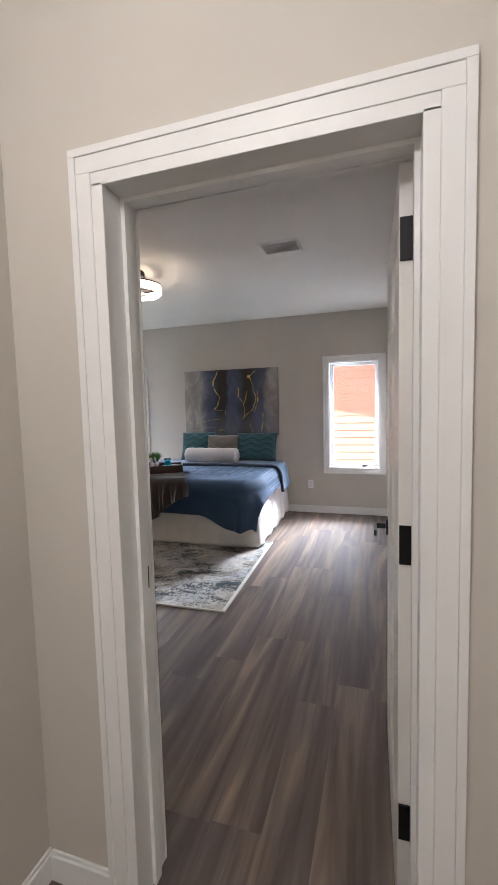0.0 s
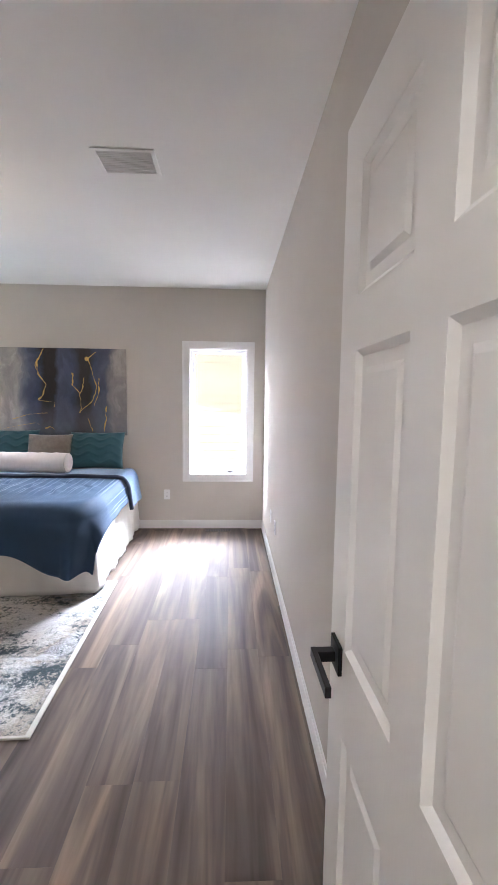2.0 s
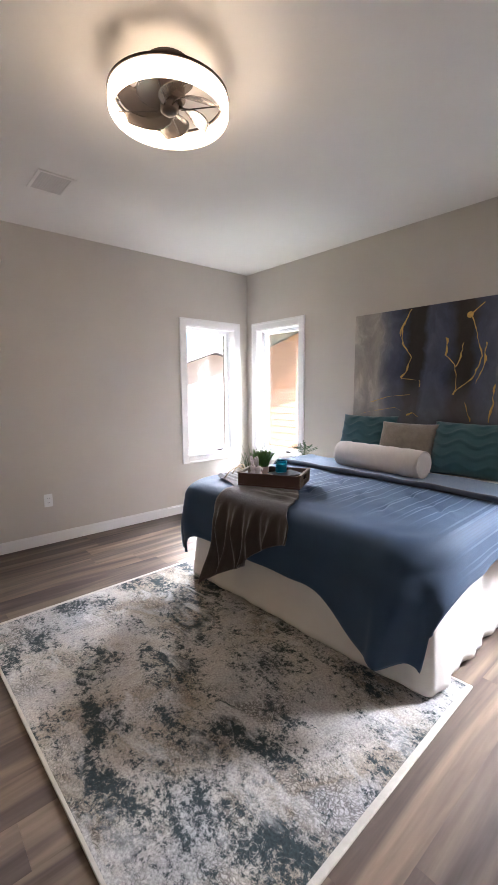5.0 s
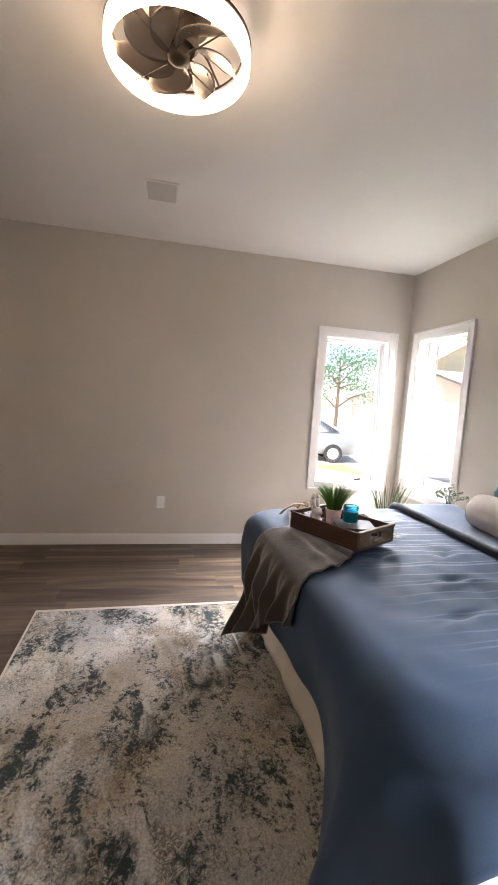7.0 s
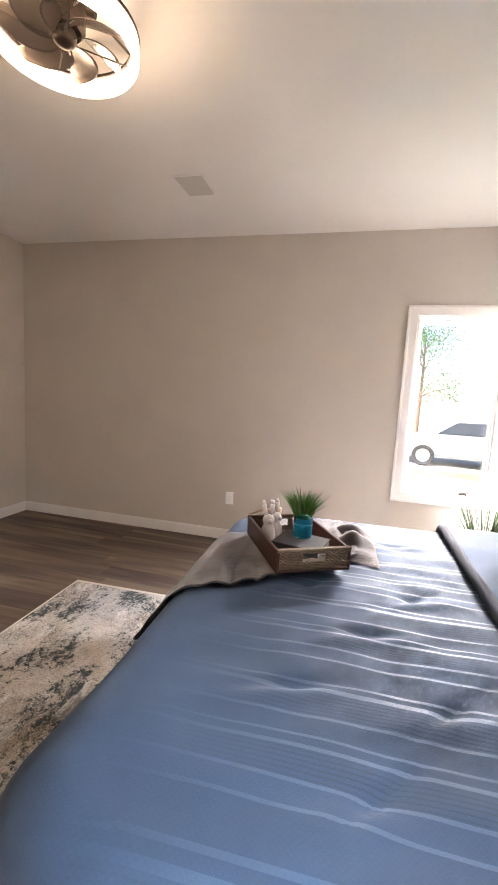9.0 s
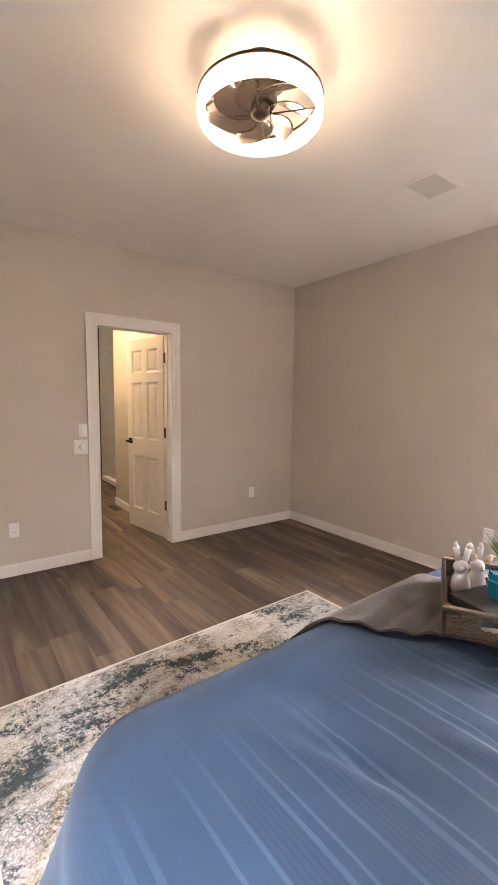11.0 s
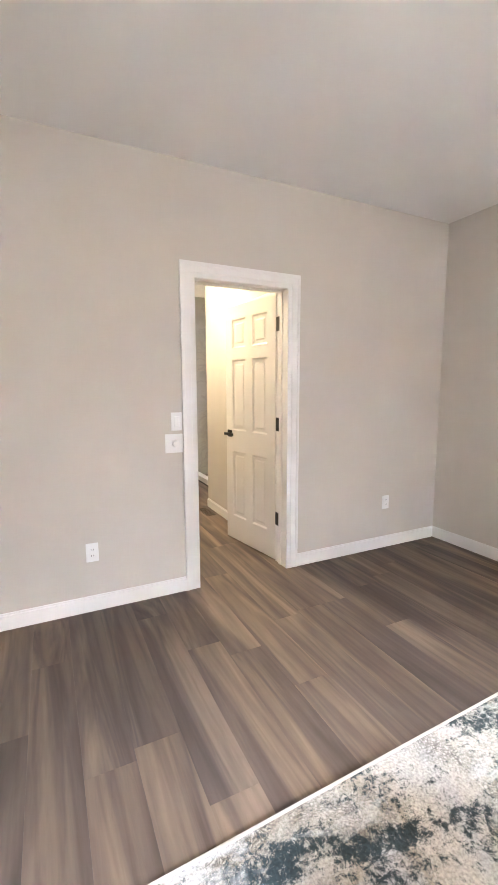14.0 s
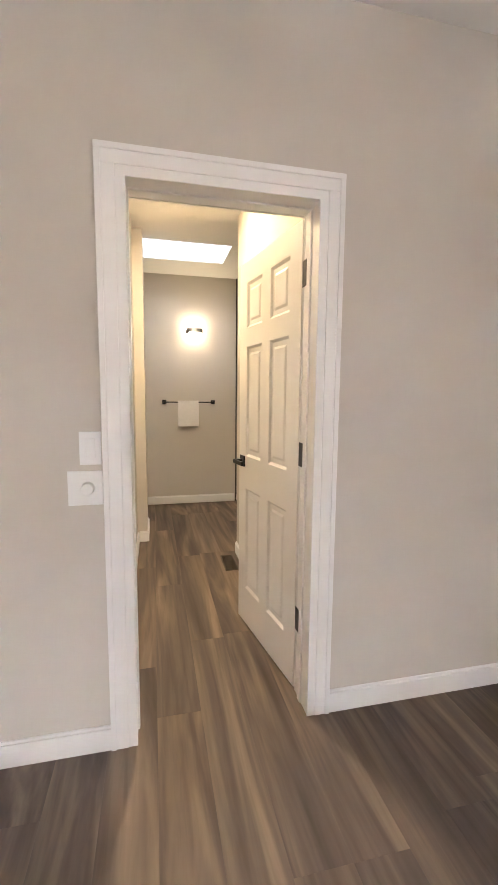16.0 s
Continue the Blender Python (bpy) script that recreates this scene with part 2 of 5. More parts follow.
    gl.inputs[1].default_value, gl.inputs[2].default_value = 0.058, 0.080
    gl.inputs[3].default_value, gl.inputs[4].default_value = 0.78, 0.33
    l.new(c0, gl.inputs[0])
    l.new(gl.outputs[0], b.inputs["Roughness"])
    b.inputs["Specular IOR Level"].default_value = 0.7
    b.inputs["Sheen Weight"].default_value = 0.15
    b.inputs["Sheen Tint"].default_value = (0.6, 0.75, 1, 1)
    fb = noise_node(n, l, co.outputs["Object"], 320.0, 2)
    bp = n.new("ShaderNodeBump")
    bp.inputs["Strength"].default_value, bp.inputs["Distance"].default_value = 0.35, 0.002
    l.new(fb.outputs[0], bp.inputs["Height"])
    l.new(bp.outputs[0], b.inputs["Normal"])
    return m


def canvas_material():
    """Poured abstract: pale grey wash that turns into indigo and umber."""
    m, n, l, b = blank("poured_paint", 0.45)
    co = n.new("ShaderNodeTexCoord")
    v = co.outputs["Object"]
    w = noise_node(n, l, v, 2.6, 5, 0.6, 0.6)
    wp = mix_node(n, l, 0.24, v, w.outputs[1], "ADD")
    sep = n.new("ShaderNodeSeparateXYZ")
    l.new(wp, sep.inputs[0])
    g = n.new("ShaderNodeMapRange")
    g.inputs[1].default_value, g.inputs[2].default_value = -0.60, 0.84
    l.new(sep.outputs[0], g.inputs[0])
    grey, indigo, umber, slate = (0.40, 0.36, 0.31), (0.040, 0.052, 0.095), (0.020, 0.014, 0.014), (0.075, 0.090, 0.140)
    r = ramp(n, [(0.0, grey), (0.10, (0.33, 0.30, 0.27)), (0.17, (0.38, 0.35, 0.31)), (0.21, (0.20, 0.20, 0.22)), (0.26, slate), (0.33, indigo), (0.37, umber), (0.45, umber), (0.49, slate), (0.58, indigo), (0.65, umber), (0.72, umber), (0.76, indigo), (0.85, slate), (0.90, (0.24, 0.23, 0.23)), (1.0, (0.30, 0.28, 0.26))])
    l.new(g.outputs[0], r.inputs[0])
    mp = n.new("ShaderNodeMapping")
    mp.inputs["Scale"].default_value = (2.8, 1.0, 1.3)
    mp.inputs["Rotation"].default_value = (0, 0.35, 0)
    l.new(wp, mp.inputs[0])
    st = noise_node(n, l, mp.outputs[0], 2.4, 7, 0.65, 0.5)
    sr = ramp(n, [(0.36, (0.6, 0.6, 0.65)), (0.5, (1, 1, 1)), (0.68, (1.9, 1.85, 1.8))])
    l.new(st.outputs[0], sr.inputs[0])
    c = mix_node(n, l, 0.6, r.outputs[0], sr.outputs[0], "MULTIPLY")
    # pale fog low down
    gz = n.new("ShaderNodeMapRange")
    gz.inputs[1].default_value, gz.inputs[2].default_value = 0.05, -0.42
    l.new(sep.outputs[2], gz.inputs[0])
    fg = noise_node(n, l, mp.outputs[0], 1.7, 5, 0.6)
    fm = n.new("ShaderNodeMath")
    fm.operation = "MULTIPLY"
    l.new(gz.outputs[0], fm.inputs[0])
    l.new(fg.outputs[0], fm.inputs[1])
    c = mix_node(n, l, fm.outputs[0], c, (0.24, 0.25, 0.28))
    l.new(c, b.inputs["Base Color"])
    return m


def marble_material():
    m, n, l, b = blank("grey_marble", 0.22)
    co = n.new("ShaderNodeTexCoord")
    a = noise_node(n, l, co.outputs["Object"], 2.0, 8, 0.6, 1.6)
    r = ramp(n, [(0.35, (0.46, 0.45, 0.43)), (0.47, (0.54, 0.53, 0.51)), (0.50, (0.47, 0.46, 0.45)), (0.53, (0.55, 0.54, 0.52)), (0.7, (0.49, 0.48, 0.46))])
    l.new(a.outputs[0], r.inputs[0])
    l.new(r.outputs[0], b.inputs["Base Color"])
    return m


def glass_material(name, tint=(1, 1, 1)):
    m, n, l, b = blank(name, 0.02)
    b.inputs["Base Color"].default_value = (*tint, 1)
    b.inputs["Transmission Weight"].default_value = 1.0
    b.inputs["IOR"].default_value = 1.45
    return m


M_WALL = material("greige_wall_paint", (0.58, 0.54, 0.48), 0.78, vary=0.035, scale=3, bump=0.12, bump_scale=260)
M_CEIL = material("white_ceiling_paint", (0.81, 0.79, 0.75), 0.85, vary=0.03, scale=2, bump=0.15, bump_scale=180)
M_TRIM = material("white_trim_paint", (0.80, 0.79, 0.77), 0.38, vary=0.02, scale=5, bump=0.04, bump_scale=90)
M_DOOR = material("white_door_paint", (0.80, 0.78, 0.74), 0.33, vary=0.02, scale=4, bump=0.08, bump_scale=120, stretch=(1, 1, 0.15))
M_BLACK = material("matt_black_metal", (0.012, 0.011, 0.011), 0.38, 0.6, vary=0.2, scale=30)
M_SASH = material("white_vinyl", (0.82, 0.82, 0.82), 0.35, vary=0.015, scale=6)
M_GLASS = glass_material("window_glass")


def frosted_material():
    m, n, l, b = blank("frosted_acrylic", 0.6)
    t = n.new("ShaderNodeBsdfTranslucent")
    t.inputs[0].default_value = (0.9, 0.9, 0.9, 1)
    l.new(t.outputs[0], n["Material Output"].inputs[0])
    return m


M_FROST = frosted_material()
M_PLANK = plank_material()
M_RUG = rug_material()
M_RUGEDGE = material("ivory_binding", (0.62, 0.59, 0.53), 0.95, vary=0.12, scale=40, bump=0.5, bump_scale=160)
M_COMF = comforter_material()
M_CUFF = material("plain_blue_cotton", (0.075, 0.140, 0.250), 0.85, vary=0.08, scale=9, bump=0.25, bump_scale=260, sheen=0.3)
M_NAVY = material("navy_piping", (0.020, 0.030, 0.055), 0.85, vary=0.15, scale=20, bump=0.3, bump_scale=200, sheen=0.2)
M_LINEN = material("white_cotton", (0.74, 0.71, 0.67), 0.9, vary=0.05, scale=8, bump=0.2, bump_scale=220, sheen=0.15)
M_TEAL = material("teal_cotton", (0.045, 0.125, 0.150), 0.85, vary=0.10, scale=12, bump=0.3, bump_scale=240, sheen=0.3)
M_TAUPE = material("taupe_plush", (0.24, 0.205, 0.165), 0.95, vary=0.22, scale=28, bump=0.9, bump_scale=130, sheen=0.5)
M_BOLSTER = material("ivory_plush", (0.72, 0.66, 0.61), 0.95, vary=0.06, scale=30, bump=0.6, bump_scale=150, sheen=0.4)
M_THROW = material("dark_taupe_knit", (0.050, 0.036, 0.033), 0.95, vary=0.22, scale=18, bump=0.8, bump_scale=210, sheen=0.6)
M_CANVAS = canvas_material()
M_GOLD = material("gold_leaf", (0.62, 0.40, 0.12), 0.35, 0.85, vary=0.25, scale=60, bump=0.5, bump_scale=120)
M_WICKER = material("dark_wicker", (0.16, 0.115, 0.075), 0.7, vary=0.35, scale=60, bump=0.4, bump_scale=200)
M_WOODDARK = material("dark_stained_wood", (0.055, 0.022, 0.014), 0.42, vary=0.3, scale=12, bump=0.2, bump_scale=90, stretch=(0.2, 1, 1))
M_RAFFIA = material("natural_raffia", (0.52, 0.40, 0.27), 0.8, vary=0.2, scale=30, bump=0.5, bump_scale=150)
M_CERAMIC = material("silvered_ceramic", (0.76, 0.73, 0.73), 0.25, 0.15, vary=0.1, scale=14, bump=0.25, bump_scale=60)
M_POT = material("blush_ceramic", (0.66, 0.50, 0.45), 0.5, vary=0.06, scale=20)
M_GRASS = material("artificial_grass_blade", (0.075, 0.20, 0.028), 0.55, vary=0.35, scale=9)
M_REED = material("dark_reed_blade", (0.075, 0.125, 0.050), 0.6, vary=0.4, scale=9)
M_LEAF = material("leaf_green", (0.055, 0.125, 0.045), 0.55, vary=0.35, scale=14)
M_SOIL = material("potting_soil", (0.035, 0.025, 0.018), 0.95, vary=0.3, scale=60, bump=0.8, bump_scale=90)
M_BLUEWAX = material("turquoise_wax", (0.015, 0.36, 0.52), 0.35, vary=0.05, scale=10)
M_BLUEGLASS = glass_material("turquoise_glass", (0.25, 0.80, 0.92))
M_BOOK = material("charcoal_book_cloth", (0.045, 0.047, 0.052), 0.6, vary=0.12, scale=40, bump=0.3, bump_scale=200)
M_PAGES = material("paper_pages", (0.74, 0.71, 0.64), 0.85, vary=0.08, scale=30, stretch=(1, 1, 12))
M_PLATE = material("white_plastic", (0.82, 0.82, 0.81), 0.32, vary=0.01, scale=10)
# shade inside slots, gaps and register openings, put in as dark colour; also wick
M_SLOT = material("dark_slot", (0.05, 0.05, 0.05), 0.6)
M_VENT = material("register_paint", (0.60, 0.58, 0.54), 0.5, vary=0.03, scale=10)
M_REG = material("bronze_register", (0.10, 0.075, 0.055), 0.45, 0.5, vary=0.15, scale=20)
M_RING = material("lit_acrylic", (1, 0.95, 0.86), 0.4, emit=E_RING, emit_color=(1.0, 0.73, 0.47))
M_BLADE = material("smoked_blade", (0.15, 0.125, 0.105), 0.25, vary=0.08, scale=9)
M_BLADE.node_tree.nodes["Principled BSDF"].inputs["Transmission Weight"].default_value = 0.35
M_HUB = material("dark_bronze", (0.028, 0.019, 0.014), 0.5, 0.4, vary=0.15, scale=20)
M_MARBLE = marble_material()
M_TOWEL = material("white_terry", (0.78, 0.75, 0.72), 0.95, vary=0.05, scale=30, bump=0.8, bump_scale=240, sheen=0.3)
M_SCONCE = material("sconce_diffuser", (1, 0.9, 0.75), 0.4, emit=E_SCONCE, emit_color=(1.0, 0.74, 0.42))
M_WHITEWOOD = material("white_lacquer", (0.78, 0.77, 0.75), 0.35, vary=0.02, scale=8)
M_SIDING = material("tan_siding", (0.36, 0.185, 0.115), 0.7, vary=0.10, scale=6, bump=0.25, bump_scale=60, stretch=(0.15, 1, 1))
M_SHINGLE = material("grey_shingle", (0.24, 0.22, 0.21), 0.9, vary=0.25, scale=12, bump=0.7, bump_scale=40)
M_ABSORBER = material("brown_light_absorber", (0.10, 0.075, 0.055), 0.8, vary=0.15, scale=6, bump=0.3, bump_scale=50, stretch=(0.15, 1, 1))
M_PALESIDING = material("cream_siding", (0.62, 0.52, 0.43), 0.7, vary=0.08, scale=6, bump=0.25, bump_scale=60, stretch=(0.15, 1, 1))
M_FASCIA = material("white_fascia", (0.78, 0.77, 0.75), 0.5, vary=0.03, scale=5)
M_GROUND = material("pale_gravel", (0.45, 0.42, 0.37), 0.95, vary=0.18, scale=2.5, bump=0.6, bump_scale=30)
M_LAWN = material("dry_lawn", (0.20, 0.24, 0.09), 0.95, vary=0.3, scale=5, bump=0.8, bump_scale=60)
M_CAR = material("silver_car_paint", (0.42, 0.45, 0.47), 0.28, 0.5, vary=0.03, scale=3)
M_CARGLASS = material("dark_car_glass", (0.03, 0.035, 0.04), 0.08)
M_TYRE = material("black_rubber", (0.02, 0.02, 0.02), 0.8, vary=0.1, scale=20)
M_TRUNK = material("brown_bark", (0.13, 0.09, 0.06), 0.95, vary=0.3, scale=10, bump=1.0, bump_scale=25, stretch=(1, 1, 0.2))
M_TABLETOP = material("frosted_patio_glass", (0.34, 0.44, 0.46), 0.12, vary=0.05, scale=4)
M_PINK = material("pink_card", (0.70, 0.25, 0.26), 0.6, vary=0.08, scale=10)


# ---- mesh helpers ----
def box(bm, x0, x1, y0, y1, z0, z1):
    """A box in bm; returns its corners."""
    vs = [bm.verts.new((x, y, z)) for z in (z0, z1) for x, y in ((x0, y0), (x1, y0), (x1, y1), (x0, y1))]
    for f in ((3, 2, 1, 0), (4, 5, 6, 7), (0, 1, 5, 4), (1, 2, 6, 5), (2, 3, 7, 6), (3, 0, 4, 7)):
        bm.faces.new([vs[i] for i in f])
    return vs


def boxes(*items, bevel=0.0, segments=2):
    bm = bmesh.new()
    for it in items:
        box(bm, *it)
    if bevel:
        bmesh.ops.bevel(bm, geom=list(bm.edges), offset=bevel, segments=segments, profile=0.6, affect="EDGES")
    return bm


def lathe(profile, steps=32, bm=None, at=(0, 0, 0), axis="z"):
    """A solid of revolution from (radius, height) pairs."""
    bm = bm or bmesh.new()
    rows = []
    for r, h in profile:
        row = []
        for k in range(steps):
            a = 2 * math.pi * k / steps
            p = (r * math.cos(a), r * math.sin(a), h)
            if axis == "x":
                p = (h, p[0], p[1])
            elif axis == "y":
                p = (p[0], h, p[1])
            row.append(bm.verts.new((p[0] + at[0], p[1] + at[1], p[2] + at[2])))
        rows.append(row)
    for a, b in zip(rows, rows[1:]):
        for k in range(steps):
            bm.faces.new((a[k], a[(k + 1) % steps], b[(k + 1) % steps], b[k]))
    if profile[0][0] > 1e-4 and profile[0] != profile[-1]:
        bm.faces.new(rows[0][::-1])
        bm.faces.new(rows[-1])
    bmesh.ops.recalc_face_normals(bm, faces=list(bm.faces))
    return bm


def tube(points, radius, steps=8, bm=None, taper=1.0):
    """A round tube along points."""
    bm = bm or bmesh.new()
    pts = [Vector(p) for p in points]
    rows = []
    for i, p in enumerate(pts):
        d = (pts[min(i + 1, len(pts) - 1)] - pts[max(i - 1, 0)]).normalized()
        u = d.cross(Vector((0, 0, 1)) if abs(d.z) < 0.9 else Vector((1, 0, 0))).normalized()
        w = d.cross(u)
        r = radius * (1 + (taper - 1) * i / max(1, len(pts) - 1))
        rows.append([bm.verts.new(p + r * (math.cos(2 * math.pi * k / steps) * u + math.sin(2 * math.pi * k / steps) * w)) for k in range(steps)])
    for a, b in zip(rows, rows[1:]):
        for k in range(steps):
            bm.faces.new((a[k], a[(k + 1) % steps], b[(k + 1) % steps], b[k]))
    bm.faces.new(rows[0][::-1])
    bm.faces.new(rows[-1])
    bmesh.ops.recalc_face_normals(bm, faces=list(bm.faces))
    return bm


def finish(name, bm, mat, smooth=False):
    me = bpy.data.meshes.new(name)
    bm.to_mesh(me)
    bm.free()
    me.materials.append(mat)
    if smooth:
        me.polygons.foreach_set("use_smooth", [True] * len(me.polygons))
    return new(name, me)


def part(name, bm, mat, parent, label="", smooth=False):
    ob = finish(name, bm, mat, smooth)
    ob.parent = parent
    return tagged(ob, label)


def thing(name, at, label, category, group="", kind="", rz=0.0):
    ob = new(name)
    ob.empty_display_size = 0.1
    ob.location = at
    ob.rotation_euler = (0, 0, radians(rz))
    return tagged(ob, label, category, group, kind)


def setting(name, bm, mat, label, category):
    return tagged(finish(name, bm, mat), label, category, "", "structure")


def solidify(ob, t, offset=-1.0):
    m = ob.modifiers.new("thick", "SOLIDIFY")
    m.thickness, m.offset = t, offset
    return ob


def sheet(nu, nv, fn, uv=None):
    """A grid of points fn(u, v), u and v from 0 to 1; uv(u, v) gives its cloth coordinates."""
    bm = bmesh.new()
    g = [[bm.verts.new(fn(i / nu, j / nv)) for j in range(nv + 1)] for i in range(nu + 1)]
    lay = bm.loops.layers.uv.new("cloth") if uv else None
    for i in range(nu):
        for j in range(nv):
            ids = ((i, j), (i + 1, j), (i + 1, j + 1), (i, j + 1))
            f = bm.faces.new([g[a][b] for a, b in ids])
            if lay:
                for loop, (a, b) in zip(f.loops, ids):
                    loop[lay].uv = uv(a / nu, b / nv)
    return bm


# ---- setting ----
def wall_along_x(y0, y1, x0, x1, z1, holes, z0=0.0):
    """Boxes of a wall along x with holes (x0, x1, z0, z1)."""
    out, x = [], x0
    for a, b, c, d in sorted(holes):
        out.append((x, a, y0, y1, z0, z1))
        if c > z0:
            out.append((a, b, y0, y1, z0, c))
        out.append((a, b, y0, y1, d, z1))
        x = b
    out.append((x, x1, y0, y1, z0, z1))
    return out


def wall_along_y(x0, x1, y0, y1, z1, holes):
    return [(c, d, a, b, e, f) for a, b, c, d, e, f in wall_along_x(x0, x1, y0, y1, z1, holes)]


CW = 0.078                                   # window casing width
WB = (0.555 + CW, 2.148 - CW)                # window opening, bottom and top
W1 = (-0.490 + CW, 0.322 - CW)               # back wall, near the right corner
W2 = (-4.036 + CW, -3.199 - CW)              # back wall, near the left corner
W3 = (4.765 + CW, 5.600 - CW)                # left wall
ZT = 2.90

setting("wall_north", boxes(*wall_along_x(YB, YB + 0.20, XL - 0.2, XR + 0.2, ZT, [(*W1, *WB), (*W2, *WB)], -0.4)), M_WALL, "greige painted bedroom wall with two casement windows", "wall")
setting("wall_west", boxes(*wall_along_y(XL - 0.20, XL, -2.62, YB, ZT, [(*W3, *WB)])), M_WALL, "greige painted bedroom wall with one casement window", "wall")
# unseen dark facing, added to soak up lamp light bounced off the outer walls
setting("light_absorber_north", boxes(*wall_along_x(YB + 0.202, YB + 0.225, XL - 0.225, XR + 0.2, ZT, [(*W1, *WB), (*W2, *WB)], -0.4)), M_ABSORBER, "unseen dark brown facing added to absorb bounced light", "cladding")
setting("light_absorber_west", boxes(*wall_along_y(XL - 0.225, XL - 0.202, -2.62, YB + 0.2, ZT, [(*W3, *WB)])), M_ABSORBER, "unseen dark brown facing added to absorb bounced light", "cladding")
setting("wall_east", boxes((XR, XR + 0.2, YF, YB, 0, ZT)), M_WALL, "plain greige painted bedroom wall", "wall")
setting("wall_south", boxes(*wall_along_x(YH, YF, XL, 4.0, ZT, [(*D1, 0, DH), (*D2, 0, DH)])), M_WALL, "greige painted wall with two door openings", "wall")
setting("hall_wall_west", boxes((-0.86, -0.74, -5.0, YH, 0, ZT)), M_WALL, "greige painted hall wall", "wall")
CL = (-0.60, 0.125)
setting("hall_wall_south", boxes(*wall_along_x(-1.05, -0.93, -0.74, 0.37, ZT, [(*CL, 0, DH)])), M_WALL, "greige painted hall wall with a closet door", "wall")
setting("closet_wall_side", boxes((0.25, 0.37, -1.85, -1.05, 0, ZT), (-0.74, 0.25, -1.97, -1.85, 0, ZT)), M_WALL, "plain greige closet wall", "wall")
setting("living_room_wall_far", boxes((-0.86, 4.2, -5.2, -5.0, 0, ZT)), M_WALL, "plain greige living room wall", "wall")
setting("living_room_wall_east", boxes((4.0, 4.2, -5.0, YF, 0, ZT)), M_WALL, "plain greige living room wall", "wall")
setting("passage_wall_west", boxes((-2.75, -2.63, -0.77, YH, 0, ZT)), M_WALL, "greige painted bathroom passage wall", "wall")
setting("passage_wall_east", boxes((-1.80, -1.68, -1.20, YH, 0, ZT), (-1.885, -1.68, -1.62, -1.20, 0, ZT)), M_WALL, "greige painted bathroom passage wall", "wall")
setting("bathroom_wall_south", boxes((XL, -0.86, -2.62, -2.50, 0, ZT)), M_WALL, "greige painted bathroom wall with lamp and towel bar", "wall")
SK = (-2.70, -1.70, -1.96, -1.42)
setting("ceiling", boxes((XL - 0.2, SK[0], -5.2, YB, ZC, 2.95), (SK[1], 4.2, -5.2, YB, ZC, 2.95), (SK[0], SK[1], -5.2, SK[2], ZC, 2.95), (SK[0], SK[1], SK[3], YB, ZC, 2.95)), M_CEIL, "smooth white painted ceiling", "ceiling")
setting("floor", boxes((XL - 0.2, 4.2, -5.2, YB + 0.2, -0.30, -0.0085)), M_PLANK, "brown grey wood-look vinyl plank floor", "floor")

sky_light = thing("skylight", (0, 0, 0), "white skylight shaft with a frosted pane in the ceiling", "skylight", kind="structure")
part("shaft", boxes((SK[0] - 0.05, SK[0], SK[2] - 0.05, SK[3] + 0.05, 2.95, 3.30), (SK[1], SK[1] + 0.05, SK[2] - 0.05, SK[3] + 0.05, 2.95, 3.30), (SK[0], SK[1], SK[2] - 0.05, SK[2], 2.95, 3.30), (SK[0], SK[1], SK[3], SK[3] + 0.05, 2.95, 3.30)), M_TRIM, sky_light)
pane = part("pane", boxes((SK[0] + 0.002, SK[1] - 0.002, SK[2] + 0.002, SK[3] - 0.002, 2.952, 2.962)), M_FROST, sky_light, "frosted white pane")


def casing_x(name, a, b, y, out, h, label, w=0.091, feet=0.0):
    """Stepped white door casing round an opening from a to b in a wall along x; out is the side it stands proud of."""
    def strip(x0, x1, z0, z1, d):
        return (x0, x1, min(y, y + out * d), max(y, y + out * d), z0, z1)
    items = []
    for s, e in ((a, -1), (b, 1)):
        for w0, w1, d in ((-0.006, w * 0.30, 0.0125), (w * 0.30, w * 0.78, 0.0150), (w * 0.78, w, 0.0185)):
            x0, x1 = sorted((s + e * w0, s + e * w1))
            items.append(strip(x0, x1, feet, h + (w0 if w0 > 0 else 0.0), d))
    for w0, w1, d in ((-0.006, w * 0.30, 0.0125), (w * 0.30, w * 0.78, 0.0150), (w * 0.78, w, 0.0185)):
        ext = max(w1, 0)
        items.append(strip(a - ext, b + ext, h + w0, h + w1, d))
    return setting(name, boxes(*items, bevel=0.0012, segments=1), M_TRIM, label, "door casing")


casing_x("trim_door_1_bedroom", *D1, YF, 1, DH, "white stepped door casing on greige wall")
casing_x("trim_door_1_hall", *D1, YH, -1, DH, "white stepped door casing on greige wall")
casing_x("trim_door_2_bedroom", *D2, YF, 1, DH, "white stepped door casing on greige wall")
casing_x("trim_door_2_bathroom", *D2, YH, -1, DH, "white stepped door casing on greige wall", w=0.05)
casing_x("trim_closet", *CL, -0.93, 1, DH, "white stepped closet door casing on hall wall")


def jamb_x(name, a, b, y0, y1, h, stop_y, sd=0.012):
    """White lining of an opening with its stop bead."""
    t = 0.004
    items = [(a, a + t, y0 + .002, y1 - .002, 0, h), (b - t, b, y0 + .002, y1 - .002, 0, h), (a + t, b - t, y0 + .002, y1 - .002, h - t, h),
             (a + t, a + t + sd, stop_y, stop_y + 0.032, 0, h - t), (b - t - sd, b - t, stop_y, stop_y + 0.032, 0, h - t), (a + t + sd, b - t - sd, stop_y, stop_y + 0.032, h - t - sd, h - t)]
    return setting(name, boxes(*items), M_TRIM, "white painted door jamb with stop bead", "door jamb")


jamb_x("jamb_door_1", *D1, YH, YF, DH, 1.008)
jamb_x("jamb_door_2", *D2, YH, YF, DH, 0.980, 0.007)

BH, BT = 0.098, 0.014


